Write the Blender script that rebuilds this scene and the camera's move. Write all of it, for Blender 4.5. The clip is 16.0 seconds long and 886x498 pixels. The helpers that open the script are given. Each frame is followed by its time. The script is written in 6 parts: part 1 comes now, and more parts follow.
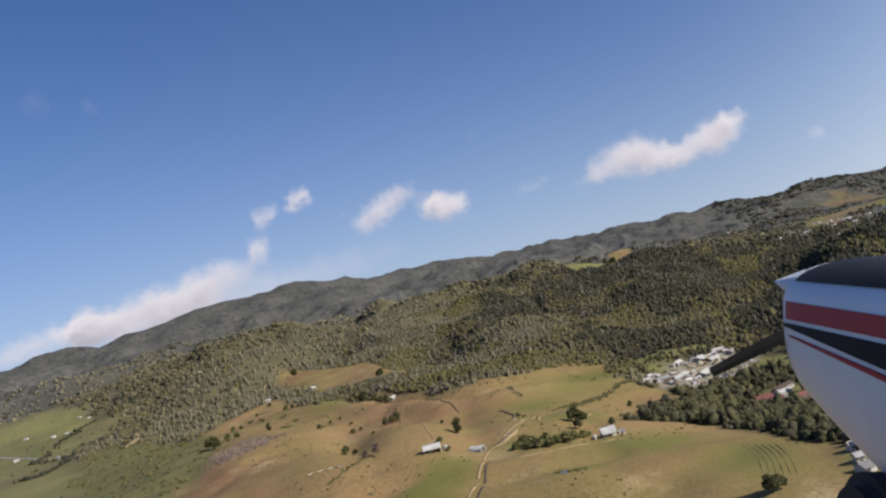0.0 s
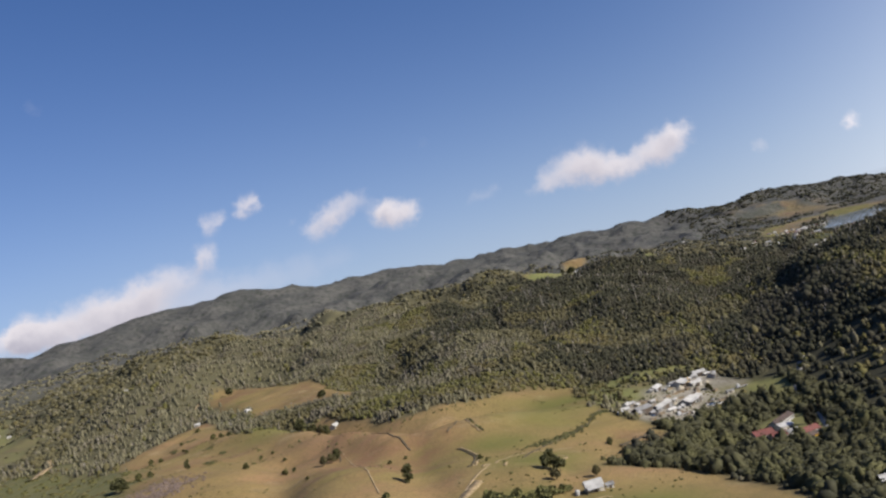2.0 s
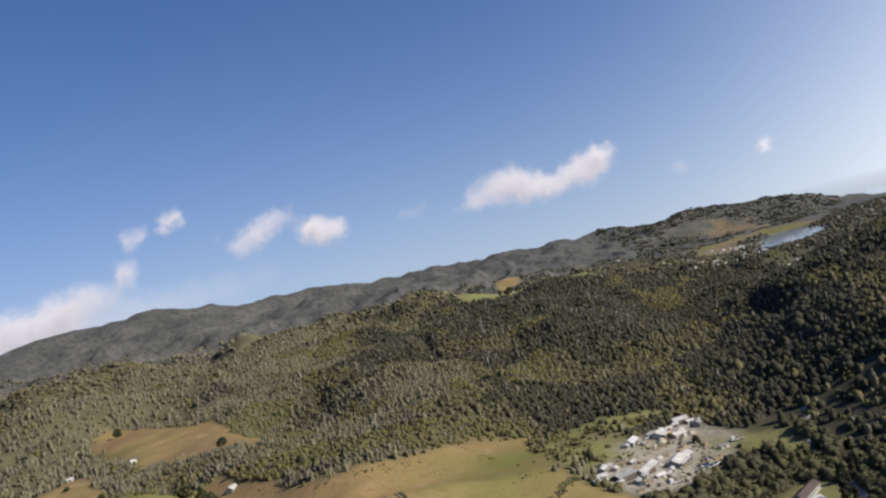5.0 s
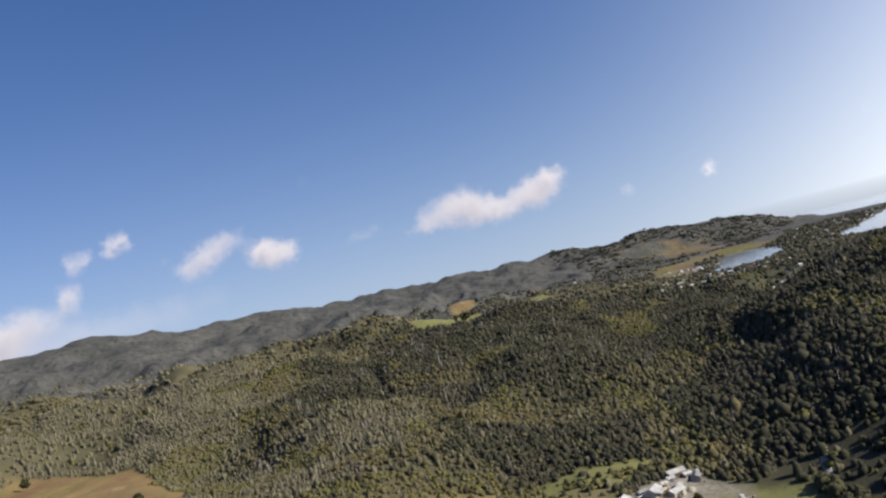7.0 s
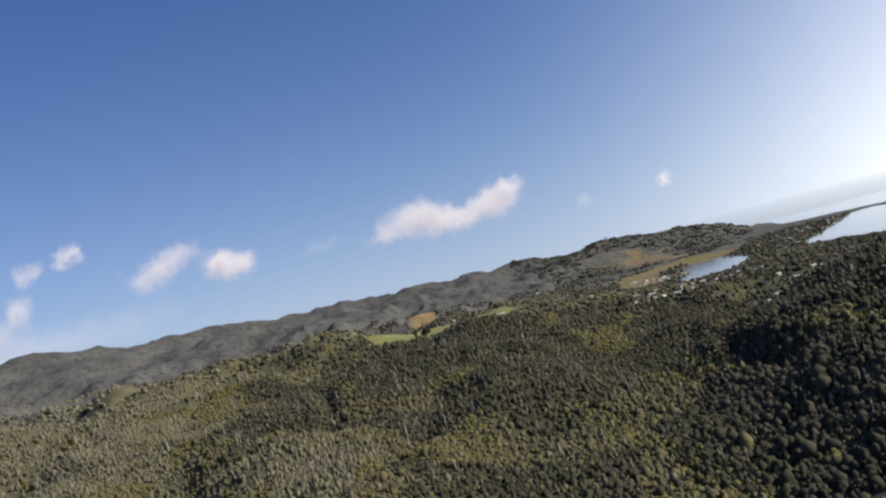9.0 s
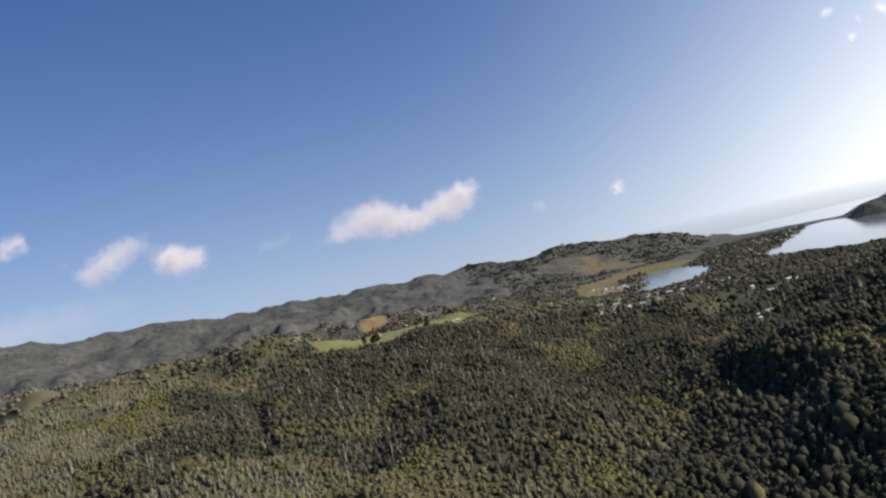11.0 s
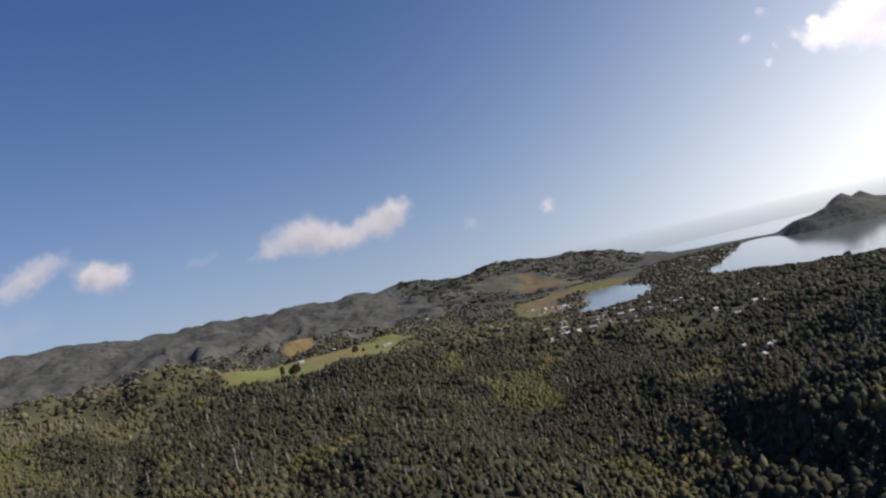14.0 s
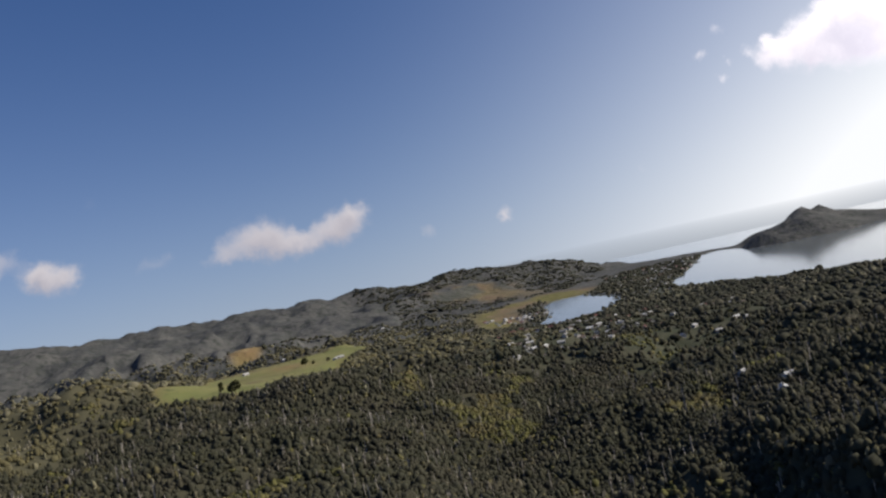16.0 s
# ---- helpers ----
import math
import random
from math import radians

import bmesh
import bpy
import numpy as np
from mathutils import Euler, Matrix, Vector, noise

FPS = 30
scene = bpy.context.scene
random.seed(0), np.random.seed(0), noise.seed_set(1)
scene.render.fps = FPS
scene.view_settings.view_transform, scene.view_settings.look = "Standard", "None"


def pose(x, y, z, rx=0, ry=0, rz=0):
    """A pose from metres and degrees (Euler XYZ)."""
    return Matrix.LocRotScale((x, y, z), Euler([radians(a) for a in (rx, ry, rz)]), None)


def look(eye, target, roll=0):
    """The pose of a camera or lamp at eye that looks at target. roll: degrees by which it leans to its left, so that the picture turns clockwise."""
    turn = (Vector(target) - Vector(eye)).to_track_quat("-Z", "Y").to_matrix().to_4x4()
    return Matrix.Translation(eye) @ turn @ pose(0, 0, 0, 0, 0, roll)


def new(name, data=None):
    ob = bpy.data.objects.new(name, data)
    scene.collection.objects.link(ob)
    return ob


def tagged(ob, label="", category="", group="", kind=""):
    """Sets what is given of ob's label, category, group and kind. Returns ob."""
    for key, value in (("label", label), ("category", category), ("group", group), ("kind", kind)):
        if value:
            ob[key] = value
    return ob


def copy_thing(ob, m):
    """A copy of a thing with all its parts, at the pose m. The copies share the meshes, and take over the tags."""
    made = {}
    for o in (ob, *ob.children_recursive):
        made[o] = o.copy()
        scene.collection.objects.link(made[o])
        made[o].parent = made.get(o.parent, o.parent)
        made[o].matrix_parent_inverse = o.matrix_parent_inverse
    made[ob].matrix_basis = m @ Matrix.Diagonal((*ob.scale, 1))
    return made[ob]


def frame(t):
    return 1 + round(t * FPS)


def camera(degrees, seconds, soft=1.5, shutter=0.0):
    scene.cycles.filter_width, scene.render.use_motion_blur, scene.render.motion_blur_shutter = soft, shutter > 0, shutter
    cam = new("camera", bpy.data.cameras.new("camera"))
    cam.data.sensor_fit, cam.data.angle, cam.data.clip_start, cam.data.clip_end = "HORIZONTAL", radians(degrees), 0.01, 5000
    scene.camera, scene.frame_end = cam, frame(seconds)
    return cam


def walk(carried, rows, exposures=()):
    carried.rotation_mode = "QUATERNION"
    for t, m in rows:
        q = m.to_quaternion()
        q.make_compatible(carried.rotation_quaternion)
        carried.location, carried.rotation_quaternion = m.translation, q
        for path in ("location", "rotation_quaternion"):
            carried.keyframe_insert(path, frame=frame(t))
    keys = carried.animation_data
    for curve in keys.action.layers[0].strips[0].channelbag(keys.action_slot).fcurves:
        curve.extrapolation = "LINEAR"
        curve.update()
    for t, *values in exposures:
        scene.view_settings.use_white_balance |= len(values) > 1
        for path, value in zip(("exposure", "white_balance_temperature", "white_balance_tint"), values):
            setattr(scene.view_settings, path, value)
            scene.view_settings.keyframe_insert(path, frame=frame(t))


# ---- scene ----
cam = camera(56.0, 16.0, soft=2.4)
PATH = [
    (0.0, pose(36.2, -267.7, 101.1, 92.29, 14.37, 12.67)),
    (0.5, pose(32.1, -248.8, 102.2, 92.26, 14.09, 11.82)),
    (1.0, pose(28.1, -229.9, 103.2, 92.18, 13.90, 10.88)),
    (1.5, pose(24.5, -210.9, 104.2, 92.06, 14.09, 9.97)),
    (2.0, pose(21.0, -191.9, 105.1, 91.96, 14.13, 9.17)),
    (2.5, pose(17.7, -172.8, 106.0, 91.90, 14.45, 8.46)),
    (3.0, pose(14.7, -153.7, 106.8, 91.79, 14.24, 7.69)),
    (3.5, pose(11.9, -134.6, 107.5, 91.67, 14.10, 6.77)),
    (4.0, pose(9.3, -115.5, 108.3, 91.66, 14.15, 5.87)),
    (4.5, pose(7.0, -96.3, 109.0, 91.76, 14.11, 4.98)),
    (5.0, pose(5.0, -77.1, 109.7, 91.94, 14.04, 4.08)),
    (5.5, pose(3.3, -57.9, 110.4, 92.14, 13.98, 3.16)),
    (6.0, pose(1.8, -38.6, 111.2, 92.35, 14.00, 2.25)),
    (6.5, pose(0.7, -19.3, 112.0, 92.53, 14.13, 1.40)),
    (7.0, pose(0.0, 0.0, 112.8, 92.65, 14.43, 0.68)),
    (7.5, pose(-0.4, 19.4, 113.7, 92.68, 14.60, -0.05)),
    (8.0, pose(-0.5, 38.7, 114.5, 92.63, 14.96, -0.77)),
    (8.5, pose(-0.2, 58.1, 115.2, 92.69, 14.87, -1.50)),
    (9.0, pose(0.4, 77.5, 116.0, 92.63, 14.83, -2.22)),
    (9.5, pose(1.2, 96.9, 116.7, 92.45, 14.54, -3.06)),
    (10.0, pose(2.3, 116.3, 117.3, 92.25, 14.10, -3.91)),
    (10.5, pose(3.7, 135.6, 118.0, 92.08, 13.64, -4.73)),
    (11.0, pose(5.3, 155.0, 118.6, 91.98, 13.28, -5.51)),
    (11.5, pose(7.2, 174.3, 119.3, 91.95, 13.13, -6.29)),
    (12.0, pose(9.3, 193.6, 120.1, 91.99, 13.32, -7.14)),
    (12.5, pose(11.5, 212.8, 120.8, 92.00, 13.69, -7.94)),
    (13.0, pose(14.0, 232.0, 121.6, 92.06, 13.58, -8.67)),
    (13.5, pose(16.7, 251.2, 122.4, 92.05, 13.46, -9.47)),
    (14.0, pose(19.6, 270.2, 123.2, 92.04, 13.37, -10.32)),
    (14.5, pose(22.6, 289.2, 123.9, 91.97, 12.57, -11.21)),
    (15.0, pose(25.9, 308.2, 124.5, 91.81, 12.32, -12.06)),
    (15.5, pose(29.2, 327.1, 125.0, 91.85, 12.45, -12.76)),
    (16.0, pose(32.8, 346.0, 125.5, 91.86, 12.46, -13.39)),
]
walk(cam, PATH, ((0.0, 0.32), (4.0, 0.38), (9.0, 0.40), (12.5, 0.27), (14.0, 0.11), (16.0, -0.02)))

# ---- world, sun ----
SUN_AZ, SUN_EL = 107.0, 34.0          # degrees from +y towards +x, and above the horizon
world = bpy.data.worlds.new("sky")
scene.world = world
world.use_nodes = True


# fair-weather clouds: azimuth, elevation and half width of each billow, in degrees, with its thickness
LONG_CLOUD = [(-2.3, 4.32, 0.39, 0.6), (-1.3, 4.46, 0.62, 0.9), (-0.4, 4.79, 0.85, 1), (0.7, 5.15, 1.01, 1), (1.7, 5.3, 1.01, 1), (2.6, 5.22, 1.09, 1.1), (3.2, 4.67, 1.01, 1), (3.8, 4.17, 0.85, 1), (4.6, 4.05, 0.78, 1), (5.4, 4.32, 0.85, 1), (6.2, 4.6, 0.93, 1), (6.9, 4.8, 0.93, 1.1), (7.7, 5.18, 0.85, 1.1), (8.0, 5.89, 0.54, 1), (8.6, 5.2, 0.74, 1), (9.1, 5.8, 0.47, 1), (8.1, 4.28, 0.78, 0.8), (7.2, 3.85, 0.7, 0.7), (1.1, 4.4, 0.7, 0.7), (2.4, 3.99, 0.7, 0.7), (-0.4, 4.18, 0.51, 0.6)]
LEFT_CLOUDS = [(-17.2, 5.12, 0.62, 0.8), (-16.4, 5.5, 0.85, 0.9), (-15.6, 5.87, 0.93, 0.9), (-14.8, 6.25, 0.93, 0.8), (-13.9, 6.64, 0.78, 0.7), (-13.0, 6.61, 0.62, 0.5), (-12.3, 5.29, 0.78, 1), (-11.7, 5.53, 0.7, 1), (-11.0, 5.17, 0.85, 1), (-10.1, 5.13, 0.7, 0.9), (-10.8, 4.52, 0.7, 0.8), (-12.1, 4.65, 0.58, 0.7)]
SMALL_CLOUDS = [(-20.9, 7.95, 0.74, 0.8), (-21.4, 7.7, 0.54, 0.6), (-20.3, 8.01, 0.47, 0.6), (-23.4, 7.29, 0.74, 0.65), (-24.0, 7.06, 0.51, 0.55), (-22.8, 7.45, 0.47, 0.5), (-24.1, 5.53, 0.7, 0.65), (-24.8, 5.43, 0.51, 0.5), (-18.2, 6.23, 0.35, 0.4), (-4.8, 4.94, 0.58, 0.45), (-5.7, 4.56, 0.58, 0.4), (-4.0, 5.11, 0.39, 0.35), (-7.6, 8.07, 0.43, 0.2), (18.5, 3.26, 0.51, 0.85), (18.2, 3.17, 0.35, 0.6)]
LOW_BANK = [(-24.2, 4.82, 0.66, 0.65), (-24.9, 4.64, 0.51, 0.55), (-26.6, 4.37, 0.89, 0.7), (-27.6, 4.15, 1.09, 0.75), (-28.6, 3.83, 1.01, 0.75), (-25.5, 4.2, 0.7, 0.55), (-29.4, 3.46, 1.09, 0.65), (-30.6, 3.29, 1.17, 0.65), (-31.7, 3.18, 1.24, 0.65), (-29.2, 2.46, 1.17, 0.7), (-30.4, 2.18, 1.01, 0.8), (-31.5, 2.01, 0.93, 0.85), (-32.5, 2.71, 1.24, 0.65), (-33.5, 2.75, 1.24, 0.65), (-34.5, 2.79, 1.17, 0.65)]
BANK_ENDS = [(-35.5, 2.86, 1.01, 0.75), (-36.0, 2.46, 0.78, 0.85), (-36.9, 2.5, 0.78, 0.75), (-38.3, 2.48, 0.93, 0.55), (-39.6, 2.29, 0.85, 0.5), (-40.9, 2.01, 0.85, 0.5), (-27.1, 2.6, 1.4, 0.42), (-25.1, 2.7, 1.4, 0.38), (-23.2, 2.61, 1.4, 0.34), (-21.3, 2.6, 1.4, 0.3), (-19.3, 2.62, 1.4, 0.27), (-17.3, 2.9, 1.4, 0.24), (-15.3, 3.06, 1.17, 0.2), (-35.7, 17.05, 0.93, 0.22), (-32.5, 16.38, 0.54, 0.22)]
BANK_FEET = [(-28.5, 2.5, 1.2, 0.6), (-33.8, 2.3, 1.0, 0.7), (-35.0, 2.2, 0.9, 0.6), (-31.0, 2.5, 1.2, 0.6)]
SEA_CLOUDS = [(36.9, 9.0, 0.62, 1), (37.7, 9.09, 0.93, 1.1), (38.8, 9.1, 1.17, 1.2), (39.8, 9.34, 1.32, 1.2), (41.0, 9.48, 1.63, 1.3), (42.3, 9.51, 1.79, 1.3), (43.5, 9.44, 1.87, 1.3), (44.8, 9.38, 1.94, 1.3), (41.5, 10.58, 1.01, 1), (42.9, 8.06, 0.93, 1), (39.8, 8.49, 0.7, 1), (41.4, 8.31, 0.85, 1)]
SEA_SCRAPS = [(33.3, 10.38, 0.35, 0.7), (34.5, 11.64, 0.35, 0.6), (34.2, 8.59, 0.31, 0.7), (34.9, 9.48, 0.27, 0.65), (36.2, 9.82, 0.35, 0.75), (37.3, 10.06, 0.43, 0.75), (28.2, 4.23, 0.43, 0.3), (13.1, 3.12, 0.51, 0.55), (-8.2, 9.17, 0.54, 0.25)]
BILLOWS = [(az, el, r, thick * dense) for group, dense in ((LONG_CLOUD, 0.54), (LEFT_CLOUDS, 0.62), (SMALL_CLOUDS, 0.78), (LOW_BANK, 0.62), (BANK_ENDS, 1.2), (BANK_FEET, 0.8), (SEA_CLOUDS, 0.56), (SEA_SCRAPS, 0.9)) for az, el, r, thick in group]


def clouds(nt, N, math_node, way, sky_colour, side):
    """White billows over the sky: soft blobs, their edges broken up by noise, greyer where the billow's mass lies sunwards."""
    rough = N("ShaderNodeTexNoise")
    rough.inputs["Scale"].default_value = 55.0
    rough.inputs["Detail"].default_value = 7.0
    rough.inputs["Roughness"].default_value = 0.58
    nt.links.new(way, rough.inputs["Vector"])
    shift = N("ShaderNodeVectorMath")
    shift.operation = "MULTIPLY_ADD"
    nt.links.new(rough.outputs["Color"], shift.inputs[0])
    shift.inputs[1].default_value = (0.030, 0.030, 0.028)
    base = N("ShaderNodeVectorMath")
    base.operation = "SUBTRACT"
    nt.links.new(way, base.inputs[0])
    base.inputs[1].default_value = (0.015, 0.015, 0.014)
    nt.links.new(base.outputs[0], shift.inputs[2])

    def mass(at):
        total = None
        for az, el, r, thick in BILLOWS:
            d = N("ShaderNodeVectorMath")
            d.operation = "DISTANCE"
            nt.links.new(at, d.inputs[0])
            c = math.cos(radians(el))
            d.inputs[1].default_value = (math.sin(radians(az)) * c, math.cos(radians(az)) * c, math.sin(radians(el)))
            m = N("ShaderNodeMapRange")
            m.interpolation_type = "SMOOTHSTEP"
            m.inputs["From Min"].default_value, m.inputs["From Max"].default_value = math.tan(radians(r * 1.9)), 0.0
            m.inputs["To Min"].default_value, m.inputs["To Max"].default_value = 0.0, thick
            nt.links.new(d.outputs["Value"], m.inputs["Value"])
            total = m.outputs[0] if total is None else math_node("ADD", total, m.outputs[0])
        return total

    there = mass(shift.outputs[0])
    sunward = N("ShaderNodeVectorMath")
    sunward.operation = "ADD"
    nt.links.new(shift.outputs[0], sunward.inputs[0])
    sunward.inputs[1].default_value = (0.005, 0.0, 0.014)
    behind = mass(sunward.outputs[0])
    veil = N("ShaderNodeMapRange")
    veil.interpolation_type = "SMOOTHSTEP"
    veil.inputs["From Min"].default_value, veil.inputs["From Max"].default_value = 0.10, 1.35
    veil.inputs["To Max"].default_value = 0.92
    nt.links.new(there, veil.inputs["Value"])
    grey = N("ShaderNodeMapRange")
    grey.inputs["From Min"].default_value, grey.inputs["From Max"].default_value = 0.15, 2.3
    nt.links.new(behind, grey.inputs["Value"])
    tone = N("ShaderNodeMix")
    tone.data_type = "RGBA"
    nt.links.new(grey.outputs[0], tone.inputs["Factor"])
    tone.inputs["A"].default_value = (9.9, 9.2, 9.5, 1)
    tone.inputs["B"].default_value = (5.3, 5.0, 5.9, 1)
    lit = N("ShaderNodeVectorMath")
    lit.operation = "SCALE"
    nt.links.new(tone.outputs["Result"], lit.inputs[0])
    nt.links.new(math_node("ADD", math_node("MULTIPLY", side, 3.5), 1.0), lit.inputs["Scale"])
    x = N("ShaderNodeMix")
    x.data_type = "RGBA"
    nt.links.new(veil.outputs[0], x.inputs["Factor"])
    nt.links.new(sky_colour, x.inputs["A"])
    nt.links.new(lit.outputs[0], x.inputs["B"])
    return x.outputs["Result"]


def sky_nodes():
    nt = world.node_tree
    nt.nodes.clear()
    N = nt.nodes.new

    def math_node(op, a, b=None):
        n = N("ShaderNodeMath")
        n.operation = op
        for k, v in enumerate((a, b)):
            if v is None:
                continue
            if isinstance(v, (int, float)):
                n.inputs[k].default_value = v
            else:
                nt.links.new(v, n.inputs[k])
        return n.outputs[0]

    def mix(fac, a, b):
        x = N("ShaderNodeMix")
        x.data_type = "RGBA"
        nt.links.new(fac, x.inputs["Factor"])
        nt.links.new(a, x.inputs["A"])
        x.inputs["B"].default_value = (*b, 1)
        return x.outputs["Result"]

    out, bg, sky = N("ShaderNodeOutputWorld"), N("ShaderNodeBackground"), N("ShaderNodeTexSky")
    sky.sky_type = "NISHITA"
    sky.sun_disc = False
    sky.sun_elevation = radians(SUN_EL)
    sky.sun_rotation = radians(SUN_AZ)
    sky.altitude = 100
    sky.air_density = 1.0
    sky.dust_density = 0.25
    sky.ozone_density = 3.5
    tc, sep, com = N("ShaderNodeTexCoord"), N("ShaderNodeSeparateXYZ"), N("ShaderNodeCombineXYZ")
    nt.links.new(tc.outputs["Generated"], sep.inputs[0])
    z = math_node("MAXIMUM", sep.outputs["Z"], 0.0)
    nt.links.new(sep.outputs["X"], com.inputs["X"])
    nt.links.new(sep.outputs["Y"], com.inputs["Y"])
    nt.links.new(math_node("ADD", z, 0.07), com.inputs["Z"])
    nt.links.new(com.outputs[0], sky.inputs["Vector"])
    # sea mist: pale towards the horizon, white over the open sea
    toward = N("ShaderNodeVectorMath")
    toward.operation = "DOT_PRODUCT"
    nt.links.new(tc.outputs["Generated"], toward.inputs[0])
    toward.inputs[1].default_value = (math.sin(radians(84)), math.cos(radians(84)), 0.12)
    side = math_node("POWER", math_node("MAXIMUM", toward.outputs["Value"], 0.0), 3.6)
    low = math_node("POWER", 2.718, math_node("MULTIPLY", z, -9.0))
    tint = N("ShaderNodeMix")
    tint.data_type, tint.blend_type = "RGBA", "MULTIPLY"
    nt.links.new(math_node("MINIMUM", math_node("MULTIPLY", z, 2.4), 1.0), tint.inputs["Factor"])
    bluer = N("ShaderNodeMix")
    bluer.data_type, bluer.blend_type = "RGBA", "MULTIPLY"
    bluer.inputs["Factor"].default_value = 1.0
    nt.links.new(sky.outputs[0], bluer.inputs["A"])
    bluer.inputs["B"].default_value = (0.90, 0.97, 1.21, 1)
    nt.links.new(bluer.outputs["Result"], tint.inputs["A"])
    tint.inputs["B"].default_value = (0.74, 0.93, 1.08, 1)
    last = mix(math_node("MULTIPLY", low, 0.78), tint.outputs["Result"], (5.3, 6.3, 8.1))
    wide = math_node("POWER", 2.718, math_node("MULTIPLY", z, -5.0))
    last = mix(math_node("MINIMUM", math_node("MULTIPLY", math_node("MULTIPLY", side, wide), 3.8), 0.96), last, (15.0, 15.2, 15.6))
    # the band of sea beyond the edge of the land
    below = math_node("POWER", math_node("MINIMUM", math_node("MAXIMUM", math_node("MULTIPLY", sep.outputs["Z"], -28.0), 0.0), 1.0), 0.6)
    last = mix(math_node("MULTIPLY", below, 0.8), last, (4.4, 4.9, 5.6))
    last = clouds(nt, N, math_node, tc.outputs["Generated"], last, side)
    nt.links.new(last, bg.inputs["Color"])
    bg.inputs["Strength"].default_value = 0.068
    nt.links.new(bg.outputs[0], out.inputs["Surface"])


sky_nodes()
sun_dir = Vector((math.sin(radians(SUN_AZ)) * math.cos(radians(SUN_EL)), math.cos(radians(SUN_AZ)) * math.cos(radians(SUN_EL)), math.sin(radians(SUN_EL))))
lamp = bpy.data.lights.new("sun", "SUN")
lamp.energy, lamp.angle, lamp.color = 5.0, radians(0.5), (1.0, 0.93, 0.82)
sun = new("sun", lamp)
sun.matrix_world = look(sun_dir * 3000, (0, 0, 0))

# ---- materials ----
def links(nt, a, b):
    nt.links.new(a, b)


def shade(name, base, rough=0.9, metal=0.0, second=None, scale=1.0, detail=4.0, island=0.0, objrand=0.0,
          third=None, scale3=0.1, bump=0.0, bump_scale=None, spec=0.3, low=0.4, high=0.6, translucent=0.0):
    """A node material: two colours mixed by a fine noise, a third by a broad one, a change of value from piece to piece, and relief."""
    m = bpy.data.materials.new(name)
    m.use_nodes = True
    nt = m.node_tree
    N = nt.nodes.new
    b = nt.nodes["Principled BSDF"]
    b.inputs["Roughness"].default_value = rough
    b.inputs["Metallic"].default_value = metal
    b.inputs["Specular IOR Level"].default_value = spec
    geo = N("ShaderNodeNewGeometry")
    col = N("ShaderNodeRGB")
    col.outputs[0].default_value = (*base, 1)
    last = col.outputs[0]

    def mixed(last, colour, sc, lo, hi, det):
        n = N("ShaderNodeTexNoise")
        n.inputs["Scale"].default_value = sc
        n.inputs["Detail"].default_value = det
        n.inputs["Roughness"].default_value = 0.6
        links(nt, geo.outputs["Position"], n.inputs["Vector"])
        r = N("ShaderNodeMapRange")
        r.inputs["From Min"].default_value, r.inputs["From Max"].default_value = lo, hi
        links(nt, n.outputs["Fac"], r.inputs["Value"])
        x = N("ShaderNodeMix")
        x.data_type = "RGBA"
        links(nt, r.outputs[0], x.inputs["Factor"])
        links(nt, last, x.inputs["A"])
        x.inputs["B"].default_value = (*colour, 1)
        return x.outputs["Result"]

    if second:
        last = mixed(last, second, scale, low, high, detail)
    if third:
        last = mixed(last, third, scale3, 0.45, 0.62, 3.0)
    for source, amount in ((geo.outputs["Random Per Island"], island), (None, objrand)):
        if amount:
            if source is None:
                source = N("ShaderNodeObjectInfo").outputs["Random"]
            h = N("ShaderNodeHueSaturation")
            r = N("ShaderNodeMapRange")
            r.inputs["To Min"].default_value, r.inputs["To Max"].default_value = 1 - amount, 1 + amount
            links(nt, source, r.inputs["Value"])
            links(nt, r.outputs[0], h.inputs["Value"])
            links(nt, last, h.inputs["Color"])
            last = h.outputs["Color"]
    links(nt, last, b.inputs["Base Color"])
    if translucent:
        through_leaf, both = N("ShaderNodeBsdfTranslucent"), N("ShaderNodeMixShader")
        links(nt, last, through_leaf.inputs["Color"])
        both.inputs["Fac"].default_value = translucent
        links(nt, b.outputs[0], both.inputs[1])
        links(nt, through_leaf.outputs[0], both.inputs[2])
        links(nt, both.outputs[0], nt.nodes["Material Output"].inputs["Surface"])
    if bump:
        n = N("ShaderNodeTexNoise")
        n.inputs["Scale"].default_value = bump_scale or scale * 2
        n.inputs["Detail"].default_value = 5
        links(nt, geo.outputs["Position"], n.inputs["Vector"])
        u = N("ShaderNodeBump")
        u.inputs["Distance"].default_value = bump
        u.inputs["Strength"].default_value = 0.8
        links(nt, n.outputs["Fac"], u.inputs["Height"])
        links(nt, u.outputs[0], b.inputs["Normal"])
    return m


M_LEAF = [
    shade("olive_bush_leaves", (0.128, 0.114, 0.058), second=(0.098, 0.088, 0.048), scale=0.16, third=(0.142, 0.122, 0.056), scale3=0.03, island=0.15, translucent=0.3),
    # dark leaves; in the near and hill bush they also carry painted shade
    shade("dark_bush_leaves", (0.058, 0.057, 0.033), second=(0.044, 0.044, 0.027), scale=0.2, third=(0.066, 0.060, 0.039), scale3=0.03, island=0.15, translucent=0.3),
    shade("yellow_green_leaves", (0.150, 0.140, 0.044), second=(0.112, 0.108, 0.042), scale=0.2, third=(0.142, 0.118, 0.052), scale3=0.03, island=0.15, translucent=0.3),
    shade("grey_green_leaves", (0.205, 0.188, 0.112), second=(0.168, 0.154, 0.096), scale=0.25, third=(0.156, 0.138, 0.098), scale3=0.03, island=0.15, translucent=0.3),
# grey-green kanuka, lightened further to carry haze on the left-hand hills
]
